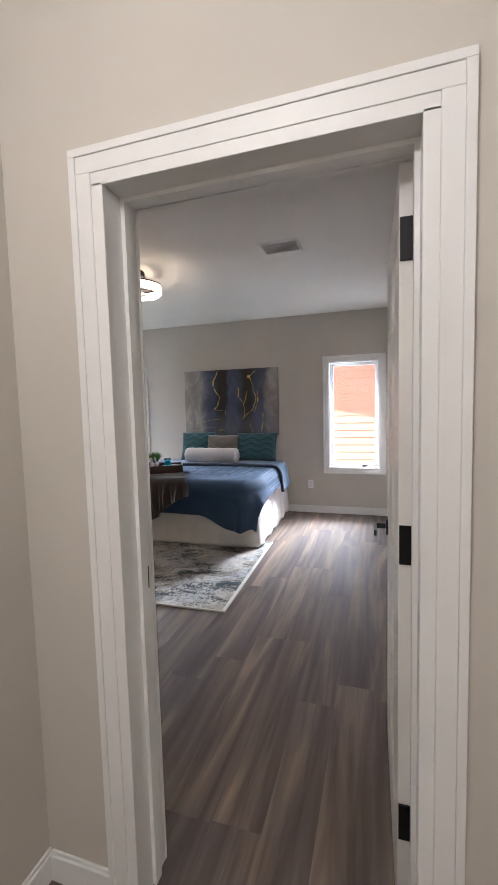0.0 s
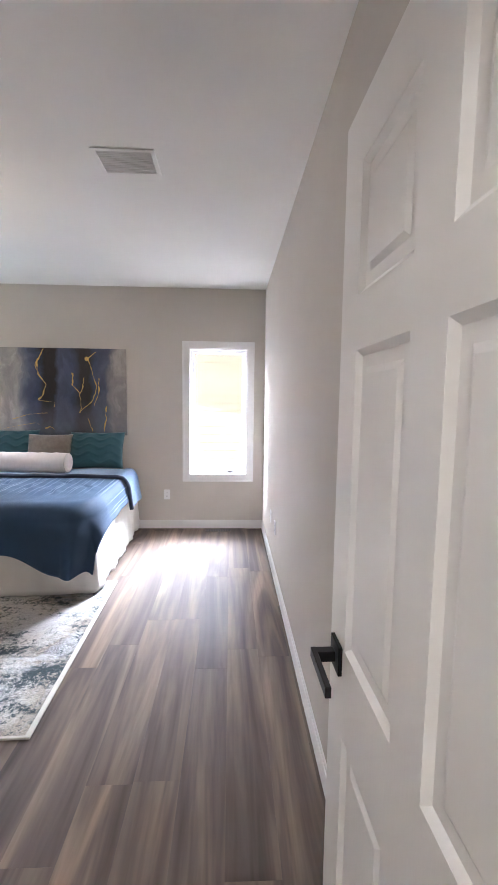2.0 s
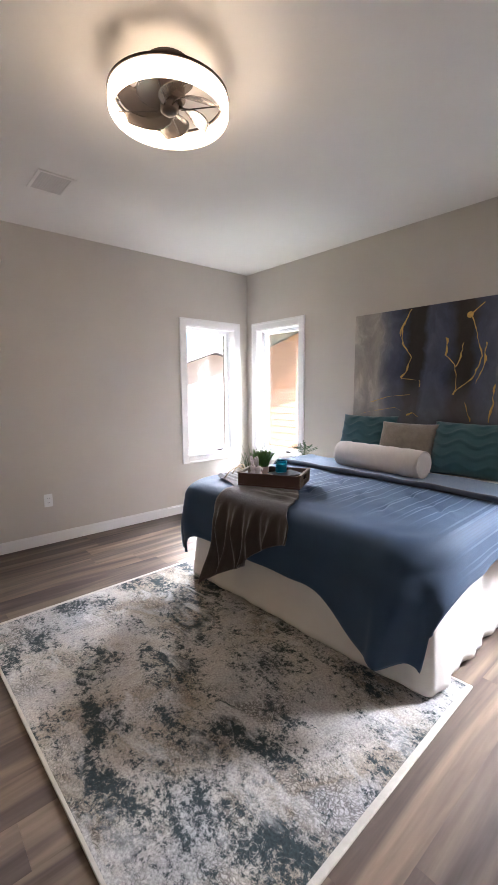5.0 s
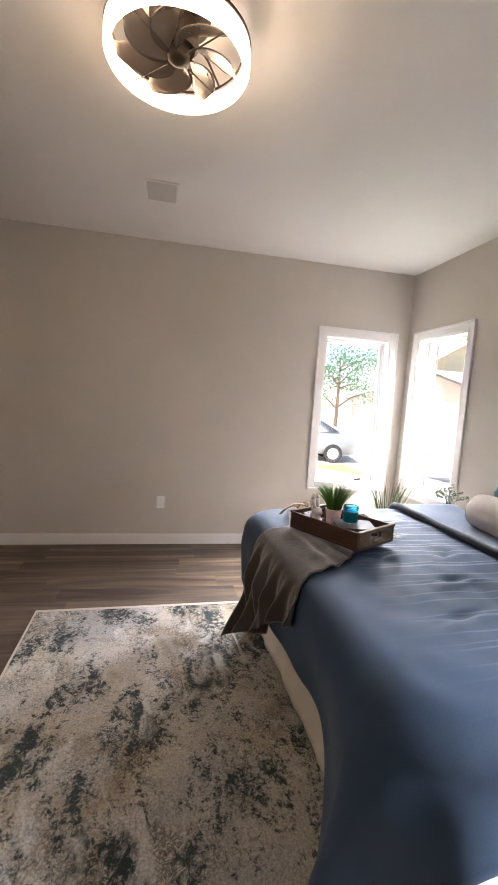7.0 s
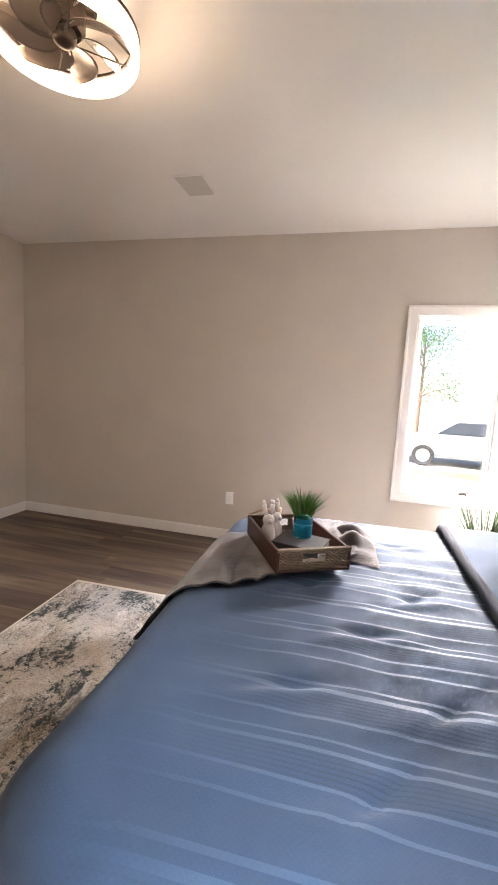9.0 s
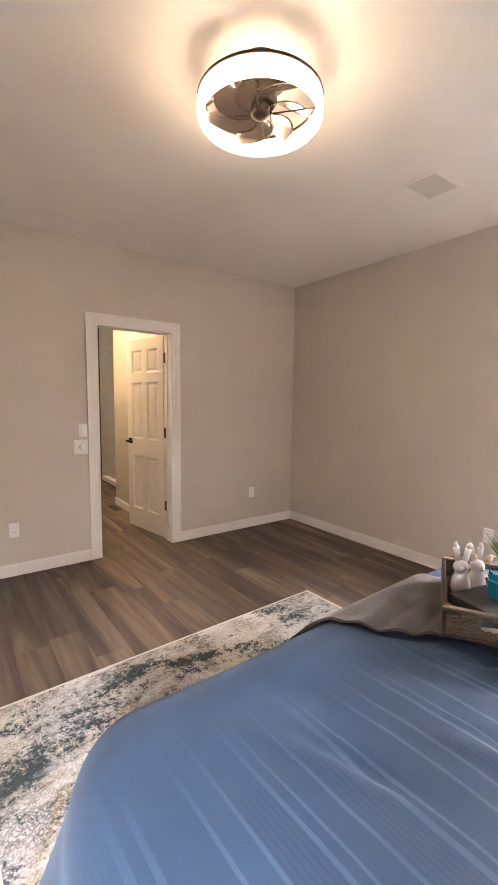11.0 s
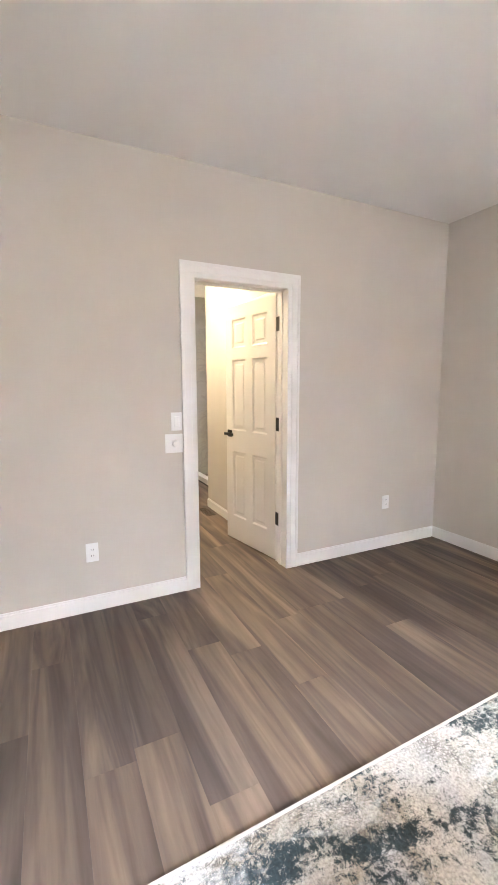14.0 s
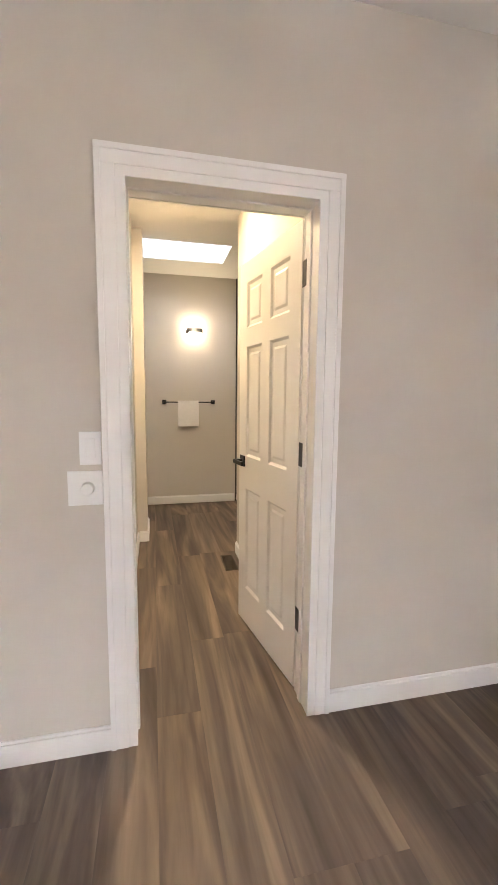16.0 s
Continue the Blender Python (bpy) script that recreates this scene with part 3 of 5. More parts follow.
def baseboard(name, runs):
    """runs: (x0, x1, y0, y1) footprints; a thinner lip on top."""
    items = []
    for x0, x1, y0, y1 in runs:
        items.append((x0, x1, y0, y1, 0, BH - 0.012))
        if x1 - x0 < y1 - y0:
            m = BT * 0.45
            items.append((x0, x1 - m, y0, y1, BH - 0.012, BH) if x0 <= XL + 0.001 or name.endswith("east_face") else (x0 + m, x1, y0, y1, BH - 0.012, BH))
        else:
            items.append((x0, x1, y0 + BT * 0.45, y1, BH - 0.012, BH) if y1 >= YB - 0.001 or name.endswith("hall") else (x0, x1, y0, y1 - BT * 0.45, BH - 0.012, BH))
    return setting(name, boxes(*items, bevel=0.0015, segments=1), M_TRIM, "white painted baseboard along the wall", "baseboard")


baseboard("baseboard_north", [(XL, XR, YB - BT, YB)])
baseboard("baseboard_west", [(XL, XL + BT, YF, YB - BT)])
baseboard("baseboard_east", [(XR - BT, XR, YF + 0.021, YB - BT)])
baseboard("baseboard_south", [(XL + BT, D2[0] - 0.091, YF, YF + BT), (D2[1] + 0.091, D1[0] - 0.091, YF, YF + BT)])
baseboard("baseboard_hall", [(-0.74 + BT, D1[0] - 0.091, YH - BT, YH), (D1[1] + 0.091, 4.0, YH - BT, YH)])
baseboard("baseboard_hall_west_east_face", [(-0.74, -0.74 + BT, -0.93, YH)])
baseboard("baseboard_closet", [(0.125 + 0.091, 0.37 + BT, -0.93, -0.93 + BT)])
baseboard("baseboard_bathroom", [(-2.94, -0.9, -2.50, -2.50 + BT)])
baseboard("baseboard_passage_east_face", [(-2.63, -2.63 + BT, -0.77, 0.28)])
baseboard("baseboard_passage_west", [(-1.885 - BT, -1.885, -1.62, -1.20), (-1.80 - BT, -1.80, -1.18, YH)])
baseboard("baseboard_passage_stub", [(-1.885 - BT, -1.80 - BT, -1.20, -1.20 + BT)])
setting("trim_passage", boxes((-2.63, -2.612, 0.30, 0.37, 0, 2.10), (-2.63, -2.612, 0.37, 0.88, 2.03, 2.10), bevel=0.002, segments=1), M_TRIM, "white door casing on the passage wall", "door casing")


# ---- doors ----
def lever_handle(parent, x, z, y, side, tip):
    """A square rose with a flat lever on the face at y; tip is the way the lever points along x."""
    s = side
    bm = boxes((x - 0.031, x + 0.031, min(y, y + s * 0.009), max(y, y + s * 0.009), z - 0.031, z + 0.031),
               (x - 0.011, x + 0.011, min(y + s * 0.009, y + s * 0.050), max(y + s * 0.009, y + s * 0.050), z - 0.011, z + 0.011),
               (min(x - tip * 0.012, x + tip * 0.118), max(x - tip * 0.012, x + tip * 0.118), min(y + s * 0.046, y + s * 0.058), max(y + s * 0.046, y + s * 0.058), z - 0.011, z + 0.011), bevel=0.0022)
    return part("door_handle", bm, M_BLACK, parent, "matt black lever handle")


def six_panel_door(name, at, rz, width, hinge_left, label, faces=(1, -1), hinges=True, hinge_face=1, levels=(0.35, 1.087, 1.826)):
    """A moulded six-panel leaf. Local x runs from the hinge to the latch, the leaf lies between y 0 and -0.035."""
    d = thing(name, at, label, "door", kind="structure", rz=rz)
    W, H, T = width, 2.03, 0.035
    st, mid = 0.105, 0.095
    z0 = 0.012
    rails = [(z0, z0 + 0.215), (z0 + 0.80, z0 + 0.985), (z0 + 1.585, z0 + 1.685), (z0 + 1.92, z0 + H)]
    items = [(0.002, st, -T, 0, z0, z0 + H), (W - st, W - 0.003, -T, 0, z0, z0 + H), (W / 2 - mid / 2, W / 2 + mid / 2, -T, 0, z0, z0 + H)]
    cols = ((st, W / 2 - mid / 2), (W / 2 + mid / 2, W - st))
    for a, b in rails:
        for c0, c1 in cols:
            items.append((c0, c1, -T, 0, a, b))
    part("leaf", boxes(*items), M_DOOR, d)
    for (a0, a1), (b0, b1) in zip(rails, rails[1:]):
        for c0, c1 in cols:
            bm = bmesh.new()
            box(bm, c0, c1, -T + 0.010, -0.010, a1, b0)
            for yy, sg in ((-0.010, 1), (-T + 0.010, -1)):
                # sloped rim and raised field
                q = 0.034
                outer = [(c0, a1), (c1, a1), (c1, b0), (c0, b0)]
                ins = [(c0 + q, a1 + q), (c1 - q, a1 + q), (c1 - q, b0 - q), (c0 + q, b0 - q)]
                ins2 = [(c0 + q + .012, a1 + q + .012), (c1 - q - .012, a1 + q + .012), (c1 - q - .012, b0 - q - .012), (c0 + q + .012, b0 - q - .012)]
                rim = [bm.verts.new((x, yy + sg * 0.0095, z)) for x, z in outer]
                low = [bm.verts.new((x + (0.012 if x == c0 else -0.012), yy + sg * 0.0004, z + (0.012 if z == a1 else -0.012))) for x, z in outer]
                mid_ = [bm.verts.new((x, yy + sg * 0.0004, z)) for x, z in ins]
                top = [bm.verts.new((x, yy + sg * 0.0055, z)) for x, z in ins2]
                for r0, r1 in ((rim, low), (low, mid_), (mid_, top)):
                    for k in range(4):
                        f = (r0[k], r0[(k + 1) % 4], r1[(k + 1) % 4], r1[k])
                        bm.faces.new(f if sg < 0 else f[::-1])
                bm.faces.new(top if sg < 0 else top[::-1])
            bmesh.ops.recalc_face_normals(bm, faces=list(bm.faces))
            part("panel", bm, M_DOOR, d)
    for s in faces:
        lever_handle(d, W - 0.062, 0.965, 0.0 if s > 0 else -T, s, -1)
    if hinges:
        for z in levels:
            bm = boxes((-0.004, 0.001, -T + 0.002, -0.002, z - 0.051, z + 0.051), bevel=0.001, segments=1)
            lathe([(0.011, z - 0.053), (0.011, z + 0.053)], 12, bm, (-0.006, hinge_face * 0.006 + (0 if hinge_face > 0 else -T), 0))
            part("hinge", bm, M_BLACK, d, "matt black butt hinge")
    return d


def jamb_hinges(name, x, y0, y1, side, levels=(0.35, 1.087, 1.826)):
    """Hinge leaves screwed to the jamb face at x."""
    h = thing(name, (0, 0, 0), "matt black hinge leaves on a white door jamb", "hinge", kind="structure")
    for z in levels:
        bm = boxes((min(x, x + side * 0.003), max(x, x + side * 0.005), y0, y1, z - 0.051, z + 0.051), bevel=0.0012, segments=1)
        part("hinge_leaf", bm, M_BLACK, h)


# entrance leaf, standing open along the east wall
six_panel_door("door_1", (0.306, YF + 0.010, 0), 91.2, 0.757, True, "white six-panel door with black lever, standing open", (1, -1), True, -1, (0.345, 1.11, 1.865))
jamb_hinges("hinges_door_1", D1[1] - 0.0042, 1.042, 1.077, -1, (0.345, 1.11, 1.865))
# bathroom leaf, swung into the passage
six_panel_door("door_2", (D2[0] + 0.010, YH - 0.014, 0), -80.3, 0.695, True, "white six-panel bathroom door with black lever, standing open", (1, -1), True, -1)
jamb_hinges("hinges_door_2", D2[0] + 0.0042, 0.928, 0.979, 1)
six_panel_door("door_3", (CL[0] + 0.006, -0.955, 0), 0, CL[1] - CL[0] - 0.010, True, "white six-panel closet door with black lever, closed", (1,), False)
strike = setting("strike_plate", boxes((D1[0] + 0.004, D1[0] + 0.0065, 1.03, 1.062, 0.93, 1.0), bevel=0.001, segments=1), M_BLACK, "black strike plate on the white jamb", "strike plate")


# ---- windows ----
def casement(name, m, width, crank, label):
    """A casement in a wall: local x along the wall, y outwards, the wall's inner face at y 0; origin at the opening's lower middle."""
    w = thing(name, (0, 0, 0), label, "window", kind="structure")
    w.matrix_world = m
    h, a, H = WB[1] - WB[0], width / 2, WB[1] - WB[0]
    c = CW
    items = []
    for p, q, d in ((0.0, c * 0.75, 0.014), (c * 0.75, c, 0.019)):
        items += [(-a - q, -a - p, -d, -0.0005, -q, H + q), (a + p, a + q, -d, -0.0005, -q, H + q), (-a - p, a + p, -d, -0.0005, H + p, H + q), (-a - p, a + p, -d, -0.0005, -q, -p)]
    part("casing", boxes(*items, bevel=0.002, segments=1), M_TRIM, w)
    t = 0.012
    part("window_frame", boxes((-a, -a + t, -0.004, 0.12, 0, H), (a - t, a, -0.004, 0.12, 0, H), (-a + t, a - t, -0.004, 0.12, H - t, H), (-a + t, a - t, -0.004, 0.12, 0, t)), M_TRIM, w)
    f = 0.016
    part("window_frame", boxes((-a + t, -a + t + f, 0.075, 0.135, t, H - t), (a - t - f, a - t, 0.075, 0.135, t, H - t), (-a + t + f, a - t - f, 0.075, 0.135, H - t - f, H - t), (-a + t + f, a - t - f, 0.075, 0.135, t, t + f), bevel=0.003, segments=1), M_SASH, w)
    i, g = t + f, 0.024
    part("sash", boxes((-a + i, -a + i + g, 0.090, 0.128, i, H - i), (a - i - g, a - i, 0.090, 0.128, i, H - i), (-a + i + g, a - i - g, 0.090, 0.128, H - i - g, H - i), (-a + i + g, a - i - g, 0.090, 0.128, i, i + g), bevel=0.004, segments=2), M_SASH, w)
    pn = part("pane", boxes((-a + i + g - .004, a - i - g + .004, 0.108, 0.113, i + g - .004, H - i - g + .004)), M_GLASS, w, "clear glass")
    pn.visible_shadow = False
    bm = boxes((crank - 0.032, crank + 0.032, 0.050, 0.076, t + 0.001, t + 0.018), bevel=0.004)
    tube([(crank - 0.02, 0.045, t + 0.020), (crank + 0.02, 0.040, t + 0.026), (crank + 0.05, 0.040, t + 0.020)], 0.005, 8, bm)
    part("crank_handle", bm, M_HUB, w, "dark crank handle")
    return w


casement("window_1", pose((W1[0] + W1[1]) / 2, YB, WB[0]), W1[1] - W1[0], 0.13, "white casement window with stepped casing, closed")
casement("window_2", pose((W2[0] + W2[1]) / 2, YB, WB[0]), W2[1] - W2[0], 0.13, "white casement window beside the corner, closed")
casement("window_3", pose(XL, (W3[0] + W3[1]) / 2, WB[0], 0, 0, 90), W3[1] - W3[0], 0.15, "white casement window in the side wall, closed")


# ---- rug ----
def make_rug():
    """A rug of 2.12 x 1.62 m with an ivory bound edge, its far side under the bed's foot."""
    rug = thing("area_rug", (-1.894, 3.455, 0), "distressed ivory, grey and teal area rug on planks", "rug", rz=1.6)
    a, b = 1.055, 0.80
    part("rug_field", boxes((-a + 0.022, a - 0.022, -b + 0.012, b - 0.012, 0.0005, 0.011), bevel=0.003), M_RUG, rug)
    part("binding", boxes((a - 0.024, a, -b, b, 0.0003, 0.0125), (-a, -a + 0.024, -b, b, 0.0003, 0.0125), (-a + 0.024, a - 0.024, -b, -b + 0.013, 0.0003, 0.0120), (-a + 0.024, a - 0.024, b - 0.013, b, 0.0003, 0.0120), bevel=0.003), M_RUGEDGE, rug, "ivory bound edge")
    return rug


make_rug()

# ---- bed ----
BED = (-1.835, 4.035, 2.0)                   # foot's middle, and turn
HA, LEN, TOP = 0.845, 1.65, 0.715          # half width, length, height of the bedding


def bed_thing(name, label, category):
    return thing(name, (BED[0], BED[1], 0), label, category, rz=BED[2])


def drape(sx, sy, lift=0.0, r=0.07, ripple=0.02, flare=0.10, half=HA, top=TOP, seed=0.0, k=15.0):
    """The place of the cloth's point (sx, sy) laid over the bed: it bends round the edges and hangs."""
    rc = 0.14
    cx = max(rc - half, min(half - rc, sx))
    cy = max(rc, sy)
    dx, dy = sx - cx, sy - cy
    d0 = math.hypot(dx, dy)
    d = d0 - rc
    if d < 1e-6:
        return Vector((sx, sy, top + lift))
    nx, ny = dx / d0, dy / d0
    arc = r * math.pi / 2
    if d < arc:
        out, down = r * math.sin(d / r), r * (1 - math.cos(d / r))
        fold = 0.0
    else:
        e = d - arc
        out, down = r + e * flare, r + e * 0.99
        s = cx * nx * 0 + (cx if abs(ny) > abs(nx) else cy) + math.atan2(ny, nx) * 0.35
        fold = ripple * min(1.0, e / 0.25) * (math.sin(s * k + seed) + 0.5 * math.sin(s * k * 2.3 + 1.7 + seed))
    o = rc + out - r * 0.25 + fold + lift
    return Vector((cx + nx * o, cy + ny * o, top + lift * (1 - min(1, d / arc)) - down))


def make_bed():
    bed = bed_thing("bed", "made bed with white mattress and white bed skirt", "bed")
    bm = boxes((-HA + 0.01, HA + 0.03, 0.02, LEN, 0.40, TOP - 0.012), bevel=0.07, segments=5)
    part("mattress", bm, M_LINEN, bed, smooth=True)
    part("box_spring", boxes((-HA + 0.03, HA - 0.02, 0.05, LEN, 0.10, 0.40), bevel=0.01), M_LINEN, bed)
    for x in (-HA + 0.12, HA - 0.12):
        for y in (0.15, LEN - 0.12):
            part("leg", boxes((x - 0.03, x + 0.03, y - 0.03, y + 0.03, 0.0126, 0.10)), M_HUB, bed)
    # gathered skirt round three sides
    lens = (LEN, 2 * HA + 0.04, LEN)
    tot = sum(lens)

    def at(u, v):
        s = u * tot
        if s < lens[0]:
            p, nrm = Vector((HA + 0.02, LEN - s, 0)), Vector((1, 0, 0))
            c = min(s, lens[0] - s)
        elif s < lens[0] + lens[1]:
            q = s - lens[0]
            p, nrm = Vector((HA + 0.02 - q, 0, 0)), Vector((0, -1, 0))
        else:
            q = s - lens[0] - lens[1]
            p, nrm = Vector((-HA - 0.02, q, 0)), Vector((-1, 0, 0))
        corner = min(abs(s - lens[0]), abs(s - lens[0] - lens[1]))
        if corner < 0.05:
            mid = Vector((1 if s < tot / 2 else -1, -1, 0)).normalized()
            nrm = nrm.lerp(mid, 1 - corner / 0.05)
        drop = 1 - v
        side = s < lens[0] or s > lens[0] + lens[1]
        amp = 0.010 if side else 0.004
        off = drop * (0.035 + amp * (math.sin(s * 17) + 0.7 * math.sin(s * 41 + 1.0))) + 0.004 * noise.noise(Vector((s * 6, v * 5, 3)))
        z = 0.016 + v * 0.46 + (0.008 * math.sin(s * 5.1) + 0.012) * drop * (0.6 if not side else 1)
        return p + nrm * off + Vector((0, 0, z))
    sk = part("bed_skirt", sheet(260, 14, at), M_LINEN, bed, "white gathered cotton bed skirt", smooth=True)
    solidify(sk, 0.003)
    return bed


make_bed()

TUFTS = [(x, y) for x in (-0.56, -0.05, 0.46) for y in (0.28, 0.62)] + [(-0.30, 0.45), (0.20, 0.46), (0.70, 0.45)]


def puff(x, y):
    """Relief of the quilt's top."""
    h = 0.010 * noise.noise(Vector((x * 3.2, y * 3.2, 0.3))) + 0.005 * noise.noise(Vector((x * 9, y * 9, 2.0)))
    for tx, ty in TUFTS:
        dx, dy = x - tx, y - ty
        h -= 0.006 * math.exp(-(dx * dx * 1500 + dy * dy * 400))
        h -= 0.009 * math.exp(-((dx + (0.6 + 0.5 * math.sin(tx * 9 + ty * 5)) * dy) ** 2 * 3600 + dy * dy * 110))
        h += 0.007 * math.exp(-((dx - 0.035 + 0.35 * dy) ** 2 * 1500 + dy * dy * 40))
    return h


SIDE_R, SIDE_L = 0.23, 0.34


def ease(x, a, b):
    """A smooth step from 0 at a to 1 at b."""
    k = min(1.0, max(0.0, (x - a) / (b - a)))
    return k * k * (3 - 2 * k)


def billow(sy, sx=0.0):
    """How far the thick filling stands off the bed's foot, most at the aisle corner."""
    k = ease(sx, 0.42, 0.80) * (1 - ease(sx, 0.84, 0.98))
    return (0.082 + 0.065 * k * ease(-sy, 0.0, 0.2)) * ease(-sy, -0.16, 0.08) * (1 - 0.75 * (1 - 0.8 * k) * ease(-sy, 0.14, 0.42))


def make_comforter():
    com = bed_thing("comforter", "slate blue quilted comforter with pale woven stripes, spread on bed", "comforter")
    x0, x1, y1 = -HA - SIDE_L, HA + SIDE_R, 0.93

    def coords(u, v):
        sx = x0 + (x1 - x0) * u
        # the hem hangs lower towards the aisle
        foot = -0.385 - 0.125 * ease(sx, 0.22, 0.64) + 0.08 * ease(sx, 0.80, 1.06) - 0.010 * math.sin(sx * 5.2)
        return sx, foot + (y1 - foot) * v

    def at(u, v):
        sx, sy = coords(u, v)
        p = drape(sx, sy, 0.030, r=0.085, ripple=0.014, seed=0.6, k=8.0, flare=0.12 + 0.20 * ease(sx, 0.45, 0.95))
        p.y -= billow(sy, sx)
        if abs(sx) < HA and sy > -0.02:
            edge = min(1.0, (HA - abs(sx)) / 0.08) * min(1.0, (sy + 0.02) / 0.08)
            p.z += puff(sx, sy) * edge
        return p
    ob = part("quilt", sheet(150, 110, at, lambda u, v: coords(u, v)), M_COMF, com, smooth=True)
    solidify(ob, 0.020)
    # the turned-back end, plain side out
    c0, c1 = 0.86, 1.33

    def at2(u, v):
        sx = -HA - 0.26 + (2 * HA + 0.56) * u
        sy = c0 + (c1 - c0) * v + 0.02 * math.sin(sx * 2.0 + 0.5) - 0.07 * sx
        p = drape(sx, sy, 0.060, r=0.085, ripple=0.012, seed=1.5, k=11.0, flare=0.2)
        if abs(sx) < HA:
            p.z += 0.008 * noise.noise(Vector((sx * 5, sy * 4, 5))) - 0.022 * max(0, v - 0.8) / 0.2
        return p
    cuff = part("turned_back_end", sheet(120, 24, at2), M_CUFF, com, "plain lighter blue reverse side", smooth=True)
    solidify(cuff, 0.016)
    pts = [at2(i / 90, 0.0) + Vector((0, -0.004, -0.010)) for i in range(91)]
    part("rolled_edge", tube(pts, 0.020, 10), M_NAVY, com, "dark navy rolled hem", smooth=True)
    return com


make_comforter()


def make_throw():
    th = bed_thing("throw_blanket", "dark taupe knitted throw hanging over the bed's foot", "throw blanket")

    def coords(u, v):
        # the hanging hem slants, and the side towards the head lies askew
        hem = -0.58 + 0.44 * u + 0.02 * math.sin(11 * u)
        endy = 0.46 + 0.02 * math.sin(9 * u)
        sy = hem + (endy - hem) * v
        lo = -0.43 - 0.33 * ease(sy, 0.02, 0.12)
        hi = 0.20 - 0.93 * max(0.0, sy + 0.10) + 0.015 * math.sin(sy * 23)
        return lo + (hi - lo) * u, sy

    def at(u, v):
        sx, sy = coords(u, v)
        p = drape(sx, sy, 0.046, r=0.085, ripple=0.036, seed=2.0, k=38.0, flare=0.30, half=HA + 0.6)
        p.y -= billow(sy)
        p.y -= 0.026 * (0.6 + math.sin(sx * 44 + 1.5 * math.sin(sy * 7)) + 0.5 * math.sin(sx * 91 + 2.0)) * ease(-sy, 0.04, 0.22)
        f = noise.noise(Vector((sx * 9, sy * 5, 1))) * 1.0
        flat = math.exp(-((sx + 0.36) ** 2 / 0.05 + (sy - 0.15) ** 2 / 0.035))
        fold = abs(math.sin(sy * 62 + 2.2 * noise.noise(Vector((sx * 4, sy * 3, 6))))) + 0.5 * f
        p.z += 0.016 * fold * (1 - flat) * min(1.0, max(0.0, (sy + 0.03) / 0.06))
        return p
    ob = part("knit", sheet(90, 90, at), M_THROW, th, smooth=True)
    solidify(ob, 0.006)

    def heap(u, v):
        sx, sy = -0.82 + 0.50 * u, 0.34 + 0.20 * v
        e = math.sin(math.pi * u) * math.sin(math.pi * v)
        return Vector((sx + 0.06 * v, sy, TOP + 0.040 + e * (0.035 + 0.022 * math.sin(sx * 40 + sy * 22) + 0.02 * noise.noise(Vector((sx * 12, sy * 12, 8))))))
    part("bunched_end", sheet(40, 26, heap), M_THROW, th, smooth=True)
    return th


make_throw()


# ---- pillows ----
def cushion(name, at, size, tilt, rz, mat, label, ridges=False, plump=1.0):
    """A stuffed cushion that leans back by tilt; local x wide, z high."""
    c = new(name)
    tagged(c, label, "pillow")
    c.matrix_world = pose(at[0], at[1], at[2], 0, 0, rz) @ pose(0, 0, 0, tilt, 0, 0)
    w, h, t = size
    bm = bmesh.new()
    n = 36
    sides = []
    for s in (-1, 1):
        g = []
        for i in range(n + 1):
            row = []
            for j in range(n + 1):
                a, b = 2 * i / n - 1, 2 * j / n - 1
                pin = 1 - 0.055 * (1 - a * a) * abs(b) ** 3
                pin2 = 1 - 0.055 * (1 - b * b) * abs(a) ** 3
                th = max(0.0, (1 - abs(a) ** 2.6) * (1 - abs(b) ** 2.6)) ** 0.55
                y = s * t / 2 * th * plump
                if ridges and s < 0:
                    wv = b * 5.0 + 0.55 * math.sin(a * 8.0)
                    y -= 0.016 * max(0.0, math.sin(wv * math.pi)) ** 4 * min(1, th * 2)
                y += 0.006 * noise.noise(Vector((a * 3, b * 3, s + at[0]))) * th
                row.append(bm.verts.new((a * w / 2 * pin2, y, h / 2 + b * h / 2 * pin)))
            g.append(row)
        for i in range(n):
            for j in range(n):
                f = (g[i][j], g[i + 1][j], g[i + 1][j + 1], g[i][j + 1])
                bm.faces.new(f if s < 0 else f[::-1])
    bmesh.ops.remove_doubles(bm, verts=list(bm.verts), dist=0.0004)
    part("cover", bm, mat, c, smooth=True)
    return c


ZB = TOP + 0.040
cushion("throw_pillow", (-1.375, 5.38, ZB), (0.58, 0.41, 0.17), -22, 2, M_TEAL, "teal cushion with raised wavy ridges, on bed", True)
cushion("throw_pillow", (-2.255, 5.42, ZB), (0.50, 0.42, 0.17), -20, 8, M_TEAL, "teal cushion with raised wavy ridges, on bed", True)
cushion("throw_pillow", (-1.86, 5.355, ZB), (0.47, 0.38, 0.15), -20, 1, M_TAUPE, "fuzzy taupe plush cushion between teal ones")


